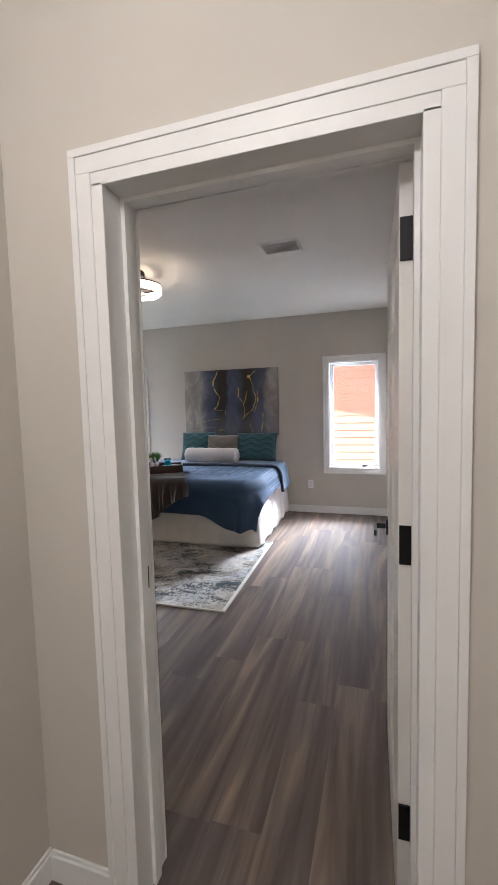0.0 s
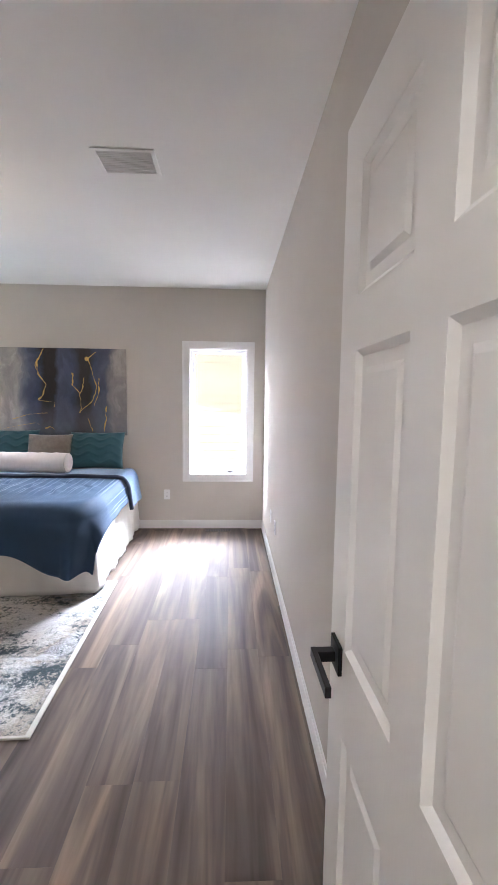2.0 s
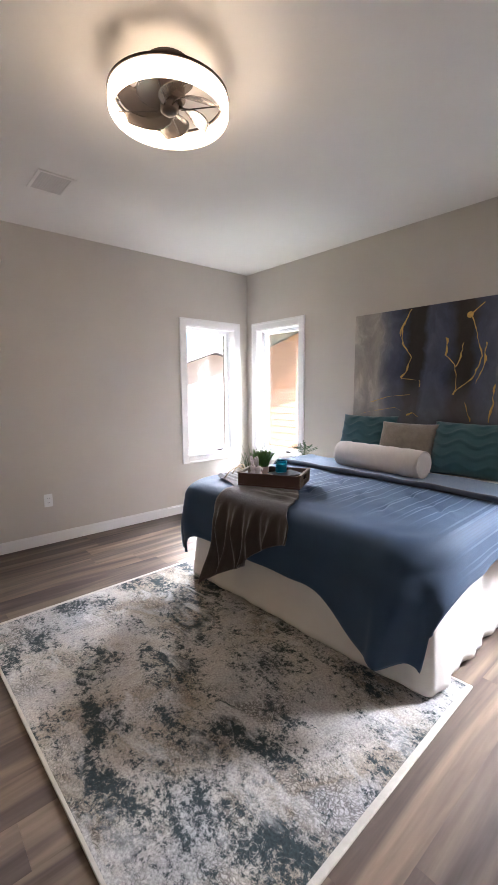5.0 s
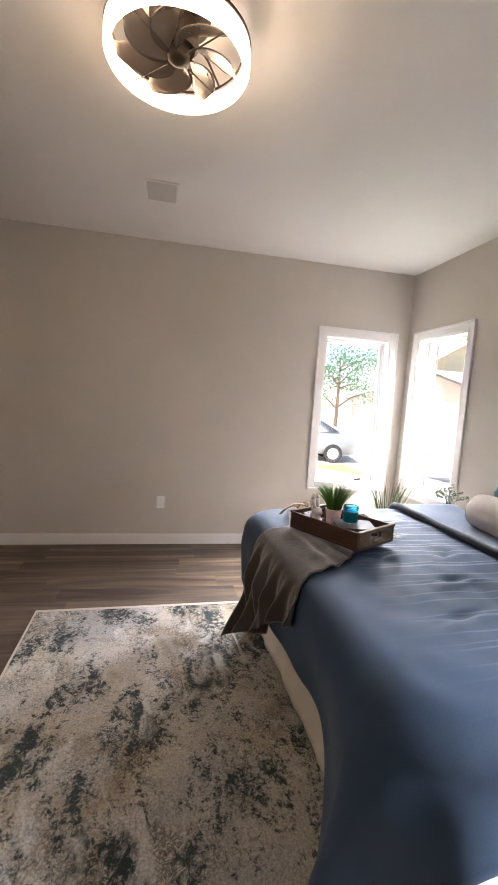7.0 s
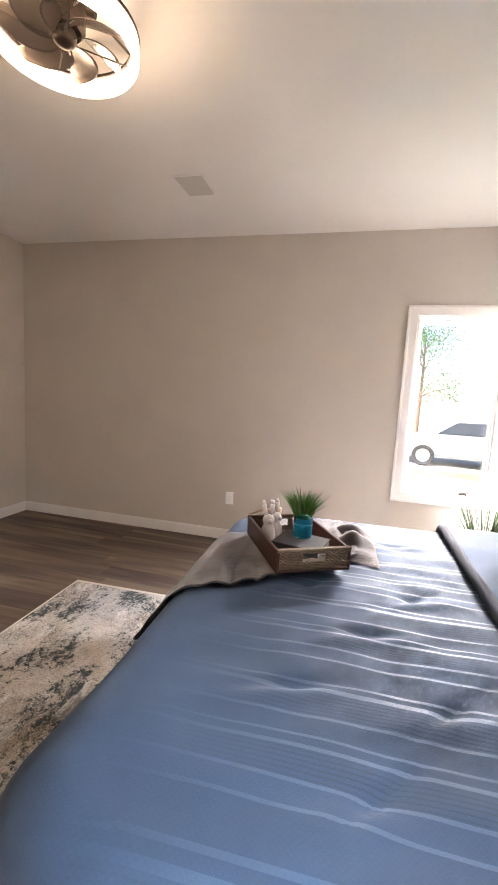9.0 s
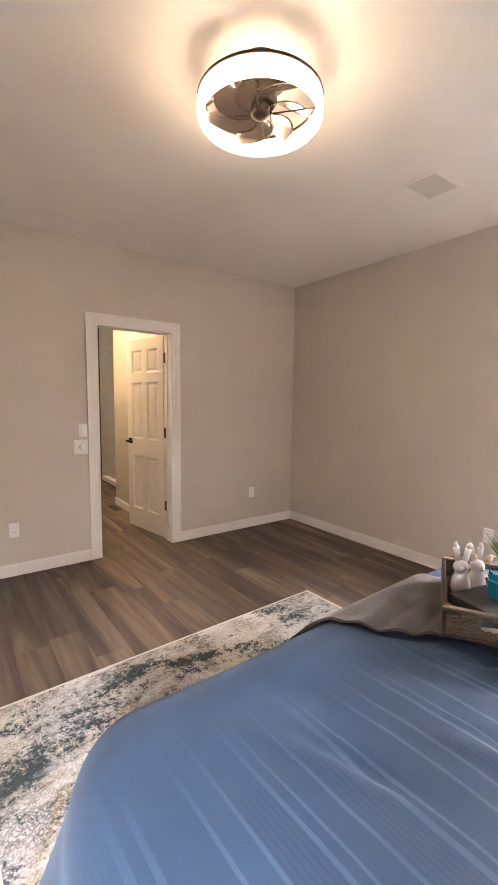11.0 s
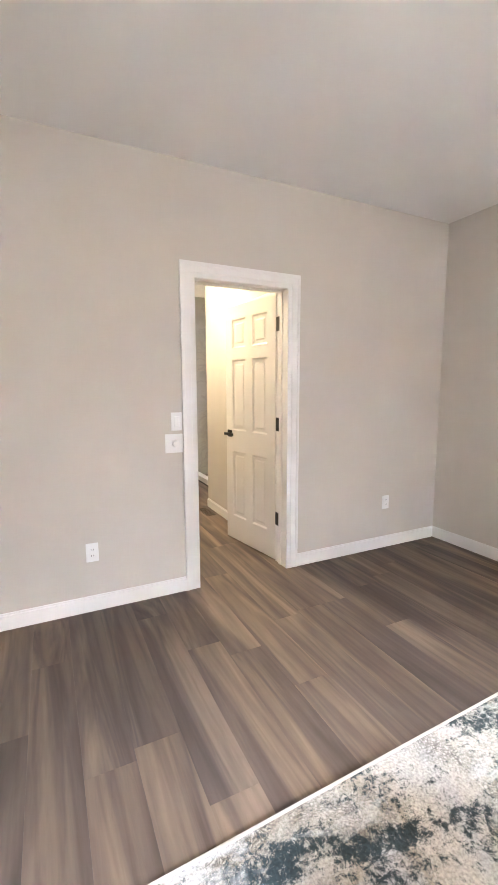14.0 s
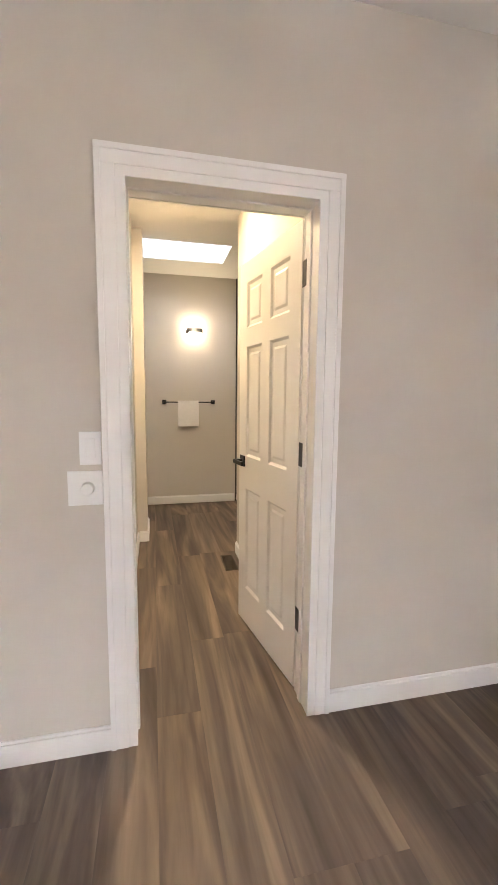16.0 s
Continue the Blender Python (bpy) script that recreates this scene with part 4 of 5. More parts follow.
def make_bolster():
    b = thing("bolster_pillow", (-1.895, 5.10, ZB + 0.016 + 0.094), "ivory plush bolster cushion lying before the pillows", "bolster", rz=-4)
    L, R = 0.365, 0.098
    prof = [(0.0001, -L - 0.004), (R * 0.5, -L - 0.006), (R * 0.86, -L), (R * 0.97, -L + 0.012)] + [(R * (1 + 0.03 * math.sin(k * 2.2)), -L + 0.03 + k * (2 * L - 0.06) / 14) for k in range(15)] + [(R * 0.97, L - 0.012), (R * 0.86, L), (R * 0.5, L + 0.006), (0.0001, L + 0.004)]
    part("cover", lathe(prof, 40, axis="x"), M_BOLSTER, b, smooth=True)
    for s in (-1, 1):
        pts = [(s * (L - 0.004), R * 0.92 * math.cos(a), R * 0.92 * math.sin(a)) for a in [2 * math.pi * k / 36 for k in range(37)]]
        part("piping", tube(pts, 0.005, 6), M_BOLSTER, b, smooth=True)
    return b


make_bolster()


# ---- painting ----
def make_painting():
    px0, px1, pz0, pz1 = -2.55, -1.112, 1.085, 2.045
    cx, cz = (px0 + px1) / 2, (pz0 + pz1) / 2
    p = thing("wall_painting", (cx, YB, cz), "unframed abstract canvas in indigo, grey and gold", "painting")
    a, b = (px1 - px0) / 2, (pz1 - pz0) / 2
    part("canvas", boxes((-a, a, -0.034, -0.001, -b, b), bevel=0.003), M_CANVAS, p)
    def vein(rad, *knots):
        """A raised streak through knots given as shares of the canvas, across and down."""
        bm, prev, step = bmesh.new(), None, 0
        for (u0, v0), (u1, v1) in zip(knots, knots[1:]):
            n = max(3, int(40 * math.hypot(u1 - u0, v1 - v0)))
            for k in range(n):
                f = k / n
                x, z = -a + 2 * a * (u0 + (u1 - u0) * f), b - 2 * b * (v0 + (v1 - v0) * f)
                x += 0.020 * noise.noise(Vector((x * 9, z * 9, 3.0))) + 0.010 * noise.noise(Vector((x * 30, z * 30, 5.0)))
                r = rad * (0.12 + 1.7 * abs(noise.noise(Vector((step * 0.37, u0 * 9, v0 * 5)))))
                step += 1
                v = (bm.verts.new((x - r, -0.0342, z + r * 0.4)), bm.verts.new((x, -0.0364, z)), bm.verts.new((x + r, -0.0342, z - r * 0.4)))
                if prev:
                    bm.faces.new((prev[0], prev[1], v[1], v[0]))
                    bm.faces.new((prev[1], prev[2], v[2], v[1]))
                prev = v
        bmesh.ops.recalc_face_normals(bm, faces=list(bm.faces))
        part("gold_vein", bm, M_GOLD, p, "raised gold leaf vein")
    vein(0.010, (0.38, 0.01), (0.33, 0.15), (0.33, 0.30), (0.39, 0.42), (0.36, 0.55), (0.33, 0.60), (0.45, 0.62), (0.44, 0.70))
    vein(0.006, (0.35, 0.08), (0.31, 0.20), (0.35, 0.34))
    vein(0.009, (0.77, 0.04), (0.71, 0.12), (0.75, 0.30), (0.78, 0.42), (0.74, 0.60), (0.62, 0.76))
    vein(0.009, (0.60, 0.28), (0.59, 0.42), (0.64, 0.50), (0.66, 0.68), (0.63, 0.77))
    vein(0.007, (0.68, 0.33), (0.66, 0.46), (0.64, 0.55))
    vein(0.008, (0.80, 0.34), (0.78, 0.55), (0.74, 0.68))
    vein(0.010, (0.85, 0.66), (0.84, 0.82), (0.83, 0.98))
    vein(0.006, (0.70, 0.80), (0.73, 0.90), (0.74, 0.98))
    vein(0.005, (0.06, 0.93), (0.18, 0.89), (0.30, 0.86), (0.36, 0.90))
    vein(0.005, (0.12, 0.82), (0.26, 0.76), (0.42, 0.74))
    vein(0.016, (0.38, 0.93), (0.42, 0.90), (0.46, 0.95))
    bm = bmesh.new()
    lathe([(0.0001, -0.004), (0.012, -0.0035), (0.022, -0.001), (0.024, 0.0)], 18, bm, (0.295, -0.0345, b - 0.115), axis="y")
    part("gold_blot", bm, M_GOLD, p, "raised gold leaf blot", smooth=True)
    return p


make_painting()


# ---- ceiling fan lamp ----
def make_fan():
    fan = thing("ceiling_fan_lamp", (-1.868, 3.350, ZC), "round black fan lamp with lit white ring and smoked blades", "ceiling fan")
    R = 0.246
    zt, zb = -0.132, -0.196
    part("canopy", lathe([(0.0001, 0.0), (0.10, 0.0), (0.105, -0.01), (0.105, -0.05), (0.095, -0.058), (0.0001, -0.058)], 36), M_HUB, fan, smooth=False)
    part("motor", lathe([(0.0001, -0.058), (0.062, -0.058), (0.068, -0.07), (0.068, -0.125), (0.055, -0.14), (0.0001, -0.14)], 32), M_HUB, fan)
    ring = part("light_ring", lathe([(R, zt), (R + 0.002, zt - 0.01), (R + 0.002, zb + 0.01), (R - 0.004, zb), (R - 0.018, zb), (R - 0.022, zb + 0.01), (R - 0.022, zt - 0.006), (R - 0.018, zt), (R, zt)], 72), M_RING, fan, "lit white acrylic ring", smooth=True)
    part("rim", lathe([(R + 0.004, zt + 0.011), (R + 0.004, zt + 0.001), (R - 0.026, zt + 0.001), (R - 0.026, zt + 0.011), (R + 0.004, zt + 0.011)], 72), M_HUB, fan, "dark metal rim")
    for k in range(4):
        a = math.pi / 4 + k * math.pi / 2
        ca, sa = math.cos(a), math.sin(a)
        part("strut", tube([(0.06 * ca, 0.06 * sa, -0.06), (0.15 * ca, 0.15 * sa, -0.075), ((R - 0.012) * ca, (R - 0.012) * sa, zt + 0.006)], 0.0045, 6), M_HUB, fan)
        part("guard_wire", tube([(0.05 * ca, 0.05 * sa, -0.170), (0.14 * ca, 0.14 * sa, -0.166), ((R - 0.022) * ca, (R - 0.022) * sa, -0.162)], 0.0026, 6), M_HUB, fan)
    part("hub", lathe([(0.0001, -0.140), (0.036, -0.140), (0.040, -0.150), (0.038, -0.170), (0.028, -0.180), (0.012, -0.184), (0.0001, -0.184)], 28), M_HUB, fan, smooth=True)

    def blade(u, v):
        r = 0.036 + 0.182 * u
        sweep = 0.75 * u ** 1.3
        w = (0.35 + 0.75 * math.sin(math.pi * min(1, u * 0.80 + 0.12))) * (1 - 0.55 * max(0, u - 0.8) / 0.2)
        a = sweep + (v - 0.5) * w * 0.85 / (0.55 + u)
        return Vector((r * math.cos(a), r * math.sin(a), -0.146 + 0.026 * (v - 0.5) * (1 - 0.4 * u) * 1.8 - 0.006 * u))
    for k in range(7):
        bl = part("blade", sheet(14, 8, blade), M_BLADE, fan, smooth=True)
        bl.rotation_euler = (0, 0, k * 2 * math.pi / 7 + 0.2)
        solidify(bl, 0.0022)
    return fan


make_fan()


# ---- registers, detector, plates ----
def ceiling_register(x, y, w, d):
    v = thing("ceiling_vent", (x, y, ZC), "off-white louvred ceiling register", "vent", "ceiling registers")
    a, b = w / 2, d / 2
    part("frame", boxes((-a - 0.022, -a, -b - 0.022, b + 0.022, -0.007, -0.0005), (a, a + 0.022, -b - 0.022, b + 0.022, -0.007, -0.0005), (-a, a, -b - 0.022, -b, -0.007, -0.0005), (-a, a, b, b + 0.022, -0.007, -0.0005), bevel=0.002, segments=1), M_CEIL, v)
    part("backing", boxes((-a, a, -b, b, -0.0012, -0.0006)), M_VENT, v)
    n = 12
    for k in range(n):
        yy = -b + (k + 0.5) * d / n
        bm = bmesh.new()
        vs = box(bm, -a, a, yy - 0.0080, yy + 0.0080, -0.0045, -0.0030)
        for q in vs:
            q.co.z += (q.co.y - yy) * 0.16
        part("slat", bm, M_VENT, v)
    return v


ceiling_register(-0.487, 3.277, 0.27, 0.195)
ceiling_register(-3.238, 3.273, 0.255, 0.185)


def smoke_detector():
    s = thing("smoke_detector", (-0.345, 1.895, ZC), "round white smoke detector on the ceiling", "smoke detector")
    part("base", lathe([(0.0001, 0), (0.072, 0), (0.072, -0.014), (0.0001, -0.014)], 36), M_PLATE, s)
    part("sensor_gap", lathe([(0.0001, -0.014), (0.058, -0.014), (0.058, -0.022), (0.0001, -0.022)], 36), M_SLOT, s, "dark sensing slot")
    part("cover", lathe([(0.0001, -0.022), (0.066, -0.022), (0.064, -0.034), (0.054, -0.044), (0.0001, -0.047)], 36), M_PLATE, s, smooth=False)
    part("test_button", lathe([(0.0001, -0.046), (0.011, -0.046), (0.010, -0.050), (0.0001, -0.050)], 20, at=(-0.022, 0.030, 0)), M_VENT, s, "grey test button")


smoke_detector()


def wall_plate(name, m, label, category, kind_of, w=0.072, h=0.116):
    """A plate on a wall: local x along the wall, -y into the room."""
    p = thing(name, (0, 0, 0), label, category, "wall plates")
    p.matrix_world = m
    part("plate", boxes((-w / 2, w / 2, -0.006, -0.0004, -h / 2, h / 2), bevel=0.0025), M_PLATE, p)
    if kind_of == "outlet":
        part("socket_face", boxes((-0.0165, 0.0165, -0.0078, -0.0058, -0.0335, 0.0335), bevel=0.001, segments=1), M_PLATE, p)
        for z in (-0.019, 0.019):
            for x in (-0.0065, 0.0065):
                part("slot", boxes((x - 0.0012, x + 0.0012, -0.0082, -0.0077, z - 0.004, z + 0.005)), M_SLOT, p)
    elif kind_of == "rocker":
        bm = boxes((-0.0165, 0.0165, -0.0095, -0.0055, -0.0335, 0.0335), bevel=0.0015, segments=1)
        for q in bm.verts:
            q.co.y += q.co.z * 0.05
        part("rocker", bm, M_PLATE, p)
    elif kind_of == "dial":
        part("knob", lathe([(0.0001, -0.030), (0.019, -0.030), (0.021, -0.026), (0.023, -0.006), (0.0001, -0.006)], 28, None, (0.008, 0, 0), axis="y"), M_PLATE, p)
    return p


S = 180
wall_plate("light_switch", pose(-1.742, YF, 1.148, 0, 0, S), "white rocker switch beside the bathroom door", "light switch", "rocker")
wall_plate("fan_control", pose(-1.722, YF, 1.008, 0, 0, S), "square white plate with a round dial", "dial switch", "dial", 0.116, 0.122)
wall_plate("light_switch", pose(-0.560, YF, 1.172, 0, 0, S), "white rocker switch beside the entrance door", "light switch", "rocker")
wall_plate("power_outlet", pose(-3.545, YF, 0.395, 0, 0, S), "white duplex outlet low on greige wall", "power outlet", "outlet")
wall_plate("power_outlet", pose(-1.198, YF, 0.372, 0, 0, S), "white duplex outlet low on greige wall", "power outlet", "outlet")
wall_plate("power_outlet", pose(-0.672, YB, 0.400, 0, 0, 0), "white duplex outlet low on greige wall", "power outlet", "outlet")
wall_plate("power_outlet", pose(XL, 3.355, 0.400, 0, 0, 90), "white duplex outlet low on greige wall", "power outlet", "outlet")
wall_plate("power_outlet", pose(XR, 4.36, 0.430, 0, 0, -90), "white duplex outlet low on greige wall", "power outlet", "outlet")
wall_plate("power_outlet", pose(XR, 4.72, 0.430, 0, 0, -90), "white duplex outlet low on greige wall", "power outlet", "outlet")


def floor_register(x, y, rz):
    f = thing("floor_register", (x, y, 0), "dark slotted floor register in the planks", "vent", "floor registers", rz=rz)
    part("frame", boxes((-0.15, 0.15, -0.055, -0.045, 0.0005, 0.005), (-0.15, 0.15, 0.045, 0.055, 0.0005, 0.005), (-0.15, -0.14, -0.045, 0.045, 0.0005, 0.005), (0.14, 0.15, -0.045, 0.045, 0.0005, 0.005), bevel=0.001, segments=1), M_REG, f)
    part("backing", boxes((-0.14, 0.14, -0.045, 0.045, 0.0004, 0.0012)), M_SLOT, f)
    for k in range(14):
        x0 = -0.135 + k * 0.0195
        part("slat", boxes((x0, x0 + 0.009, -0.045, 0.045, 0.0012, 0.004)), M_REG, f)


floor_register(-0.075, 5.625, 0)
floor_register(-2.53, -0.56, 90)


# ---- tray and what stands on it ----
TX, TY, TZ, TR = -2.125, 4.228, TOP + 0.058, 29.0


def make_tray():
    t = thing("serving_tray", (TX, TY, TZ), "dark wicker serving tray with cut-out handles, on throw", "tray", rz=TR)
    a, b, h = 0.205, 0.142, 0.082
    part("base", boxes((-a, a, -b, b, 0, 0.010), bevel=0.002, segments=1), M_WOODDARK, t)
    for s in (-1, 1):
        part("side", boxes((-a, a, min(s * b, s * (b - 0.012)), max(s * b, s * (b - 0.012)), 0.010, h), bevel=0.002, segments=1), M_WOODDARK, t)
        # woven ends with a handle gap
        bm = bmesh.new()
        rows, n = 11, 34
        for r in range(rows):
            z = 0.013 + (r + 0.5) * (h - 0.016) / rows
            gap = 4 <= r <= 8
            for lo, hi in (((-b, -0.045), (0.045, b)) if gap else ((-b, b),)):
                m = max(4, int(n * (hi - lo) / (2 * b)))
                pts = [(s * (a - 0.004) + 0.0035 * math.sin(k * math.pi * 0.9 + r * math.pi), lo + (hi - lo) * k / m, z + 0.0008 * math.sin(k * 2.1 + r)) for k in range(m + 1)]
                tube(pts, 0.0036, 6, bm)
        part("woven_end", bm, M_WICKER, t, "woven wicker end", smooth=True)
        part("end_rail", boxes((s * (a - 0.004) - 0.009, s * (a - 0.004) + 0.009, -b, b, h - 0.006, h + 0.006), bevel=0.003), M_WICKER, t)
    return t


make_tray()


def local_to_world(x, y):
    c, s = math.cos(radians(TR)), math.sin(radians(TR))
    return TX + c * x - s * y, TY + s * x + c * y


def book(at, rz, w, d, h, label):
    b = thing("book", at, label, "book", rz=rz)
    part("page_block", boxes((-w / 2 + 0.004, w / 2 - 0.004, -d / 2 + 0.004, d / 2 - 0.003, 0.003, h - 0.003)), M_PAGES, b, "cream page block")
    part("cover", boxes((-w / 2, w / 2, -d / 2, d / 2, h - 0.0029, h), (-w / 2, w / 2, -d / 2, d / 2, 0, 0.0029), (-w / 2, w / 2, -d / 2 - 0.003, -d / 2, 0, h), bevel=0.0008, segments=1), M_BOOK, b)
    return b


BX, BY = local_to_world(0.085, -0.01)
book((BX, BY, TZ + 0.0105), TR + 12, 0.19, 0.165, 0.034, "charcoal covered book with cream pages in tray")
book((BX - 0.012, BY + 0.004, TZ + 0.045), TR + 48, 0.185, 0.155, 0.026, "charcoal covered book lying across another book")


def make_candle():
    c = thing("candle_jar", (-2.098, 4.262, TZ + 0.0715), "turquoise glass candle jar with wax, on books", "candle")
    R = 0.037
    part("jar", lathe([(0.0001, 0), (R - 0.004, 0), (R, 0.006), (R, 0.074), (R - 0.002, 0.078), (R - 0.004, 0.076), (R - 0.004, 0.056), (0.0001, 0.056)], 36), M_BLUEGLASS, c, smooth=False)
    part("wax", lathe([(0.0001, 0.003), (R - 0.0035, 0.004), (R - 0.0035, 0.052), (R - 0.010, 0.054), (0.0001, 0.053)], 36), M_BLUEWAX, c, "turquoise wax")
    part("wick", tube([(0, 0, 0.052), (0.001, 0, 0.062)], 0.0012, 6), M_SLOT, c)
    return c


make_candle()


def make_bunny(at, rz, s, label):
    """A seated rabbit as one plain ornament."""
    bm = lathe([(0.0001, 0), (0.024 * s, 0), (0.032 * s, 0.010 * s), (0.034 * s, 0.030 * s), (0.029 * s, 0.055 * s), (0.022 * s, 0.072 * s), (0.020 * s, 0.078 * s), (0.026 * s, 0.090 * s), (0.026 * s, 0.102 * s), (0.018 * s, 0.116 * s), (0.0001, 0.121 * s)], 24)
    for sx in (-1, 1):
        pts = [(sx * 0.010 * s, 0.004 * s, 0.110 * s), (sx * 0.015 * s, 0.010 * s, 0.135 * s), (sx * 0.020 * s, 0.014 * s, 0.162 * s), (sx * 0.022 * s, 0.016 * s, 0.180 * s)]
        k0 = len(bm.verts)
        tube(pts[:3], 0.0085 * s, 10, bm, 1.3)
        tube(pts[2:], 0.0110 * s, 10, bm, 0.45)
    lathe([(0.0001, -0.012 * s), (0.008 * s, -0.008 * s), (0.012 * s, 0), (0.008 * s, 0.008 * s), (0.0001, 0.012 * s)], 14, bm, (0, -0.024 * s, 0.095 * s), axis="y")
    ob = finish("rabbit_figurine", bm, M_CERAMIC, True)
    ob.matrix_world = pose(*at, 0, 0, rz)
    tagged(ob, label, "figurine", "rabbit figurines")
    return ob


bx, by = local_to_world(-0.085, -0.085)
make_bunny((bx, by, TZ + 0.0105), 120, 0.95, "silvered white ceramic rabbit ornament standing in tray")
bx, by = local_to_world(-0.135, -0.035)
make_bunny((bx, by, TZ + 0.0105), 150, 0.90, "silvered white ceramic rabbit ornament standing in tray")


def blades(n, r0, h0, h1, spread, width, seed, bm=None):
    """Tapered grass blades that bend outwards."""
    rng = random.Random(seed)
    bm = bm or bmesh.new()
    for k in range(n):
        a = rng.uniform(0, 2 * math.pi)
        r = r0 * math.sqrt(rng.random())
        h = rng.uniform(h0, h1)
        b = a + rng.uniform(-0.6, 0.6)
        lean = spread * (0.25 + r / r0) * rng.uniform(0.5, 1.2)
        ta = rng.uniform(0, math.pi)
        prev = None
        for q in range(5):
            f = q / 4
            w = width * (1 - f) ** 0.6 * (0.7 + 0.6 * f) + 0.0002
            c = Vector((r * math.cos(a) + lean * f * f * math.cos(b), r * math.sin(a) + lean * f * f * math.sin(b), h * f * (1 - 0.12 * f * lean / max(h, .01))))
            d = Vector((math.cos(ta), math.sin(ta), 0)) * w
            v = (bm.verts.new(c - d), bm.verts.new(c + Vector((-d.y, d.x, 0)) * 0.35), bm.verts.new(c + d))
            if prev:
                bm.faces.new((prev[0], prev[1], v[1], v[0]))
                bm.faces.new((prev[1], prev[2], v[2], v[1]))
            prev = v
    return bm


def make_pot_grass():
    x, y = local_to_world(-0.105, 0.075)
    p = thing("potted_grass", (x, y, TZ + 0.0105), "green artificial grass in a blush pot in tray", "potted plant")
    part("pot", lathe([(0.0001, 0), (0.030, 0), (0.033, 0.004), (0.043, 0.078), (0.044, 0.082), (0.039, 0.082), (0.036, 0.070), (0.0001, 0.070)], 32), M_POT, p, "blush ceramic pot")
    g = part("foliage", blades(230, 0.034, 0.10, 0.155, 0.066, 0.0034, 3), M_GRASS, p, "dense green grass blades")
    g.location = (0, 0, 0.068)
    return p


make_pot_grass()


def make_ribbon():
    x, y = local_to_world(-0.215, -0.05)
    r = thing("raffia_ribbon", (x, y, TZ), "natural raffia ribbon tied to the tray handle", "ribbon", rz=TR)
    for k, (pts, w) in enumerate((([(0.01, 0.03, 0.075), (-0.02, 0.02, 0.098), (-0.05, -0.01, 0.092), (-0.075, -0.045, 0.066), (-0.09, -0.07, 0.035)], 0.013),
                                  ([(0.01, 0.05, 0.078), (-0.01, 0.06, 0.105), (-0.04, 0.07, 0.100), (-0.07, 0.06, 0.070), (-0.085, 0.05, 0.040)], 0.012),
                                  ([(0.012, -0.05, 0.075), (0.0, 0.0, 0.098), (0.01, 0.06, 0.076)], 0.011))):
        bm = bmesh.new()
        prev = None
        for i, q in enumerate(pts):
            v = (bm.verts.new((q[0], q[1] - w, q[2])), bm.verts.new((q[0] - 0.002, q[1], q[2] + 0.005)), bm.verts.new((q[0], q[1] + w, q[2])))
            if prev:
                bm.faces.new((prev[0], prev[1], v[1], v[0]))
                bm.faces.new((prev[1], prev[2], v[2], v[1]))
            prev = v
        solidify(part("strand", bm, M_RAFFIA, r, smooth=True), 0.0015)


make_ribbon()


# ---- nightstand and plants in the corner ----
def make_nightstand():
    n = thing("nightstand", (-3.02, 5.45, 0), "white lacquered round nightstand beside the bed", "nightstand")
    part("top", lathe([(0.0001, 0.585), (0.215, 0.585), (0.225, 0.592), (0.225, 0.606), (0.218, 0.612), (0.0001, 0.612)], 44), M_WHITEWOOD, n)
    part("column", lathe([(0.0001, 0.03), (0.05, 0.03), (0.032, 0.09), (0.028, 0.50), (0.05, 0.585), (0.0001, 0.585)], 28), M_WHITEWOOD, n)
    part("base", lathe([(0.0001, 0), (0.16, 0), (0.165, 0.010), (0.15, 0.026), (0.0001, 0.03)], 36), M_WHITEWOOD, n)


make_nightstand()


def make_leafy():
    p = thing("potted_plant", (-2.985, 5.50, 0.612), "small leafy green plant in a white pot on nightstand", "potted plant")
    part("pot", lathe([(0.0001, 0), (0.045, 0), (0.058, 0.095), (0.054, 0.098), (0.050, 0.085), (0.0001, 0.085)], 28), M_WHITEWOOD, p, "white ceramic pot")
    part("soil", lathe([(0.0001, 0.084), (0.051, 0.086), (0.0001, 0.090)], 20), M_SOIL, p)
    rng = random.Random(8)
    bm, stems = bmesh.new(), bmesh.new()
    for k in range(26):
        a, l = rng.uniform(0, 6.28), rng.uniform(0.05, 0.13)
        hgt = rng.uniform(0.05, 0.17)
        tip = Vector((l * math.cos(a), l * math.sin(a), 0.088 + hgt))
        mid = Vector((tip.x * 0.4, tip.y * 0.4, 0.088 + hgt * 0.7))
        tube([(0.01 * math.cos(a), 0.01 * math.sin(a), 0.08), mid, tip], 0.0014, 5, stems)
        for q in range(6):
            c = mid.lerp(tip, rng.uniform(0.2, 1.1))
            b, t = rng.uniform(0, 6.28), rng.uniform(-0.6, 0.7)
            u = Vector((math.cos(b) * math.cos(t), math.sin(b) * math.cos(t), math.sin(t)))
            w = u.cross(Vector((0, 0, 1))).normalized()
            s = rng.uniform(0.016, 0.030)
            v = [bm.verts.new(c), bm.verts.new(c + u * s * 0.5 + w * s * 0.42), bm.verts.new(c + u * s * 1.1), bm.verts.new(c + u * s * 0.5 - w * s * 0.42), bm.verts.new(c + u * s * 0.55 + Vector((0, 0, 0.003)))]
            for i, j in ((0, 1), (1, 2), (2, 3), (3, 0)):
                bm.faces.new((v[i], v[j], v[4]))
    part("stems", stems, M_LEAF, p)
    part("leaves", bm, M_LEAF, p, "small rounded green leaves")


make_leafy()


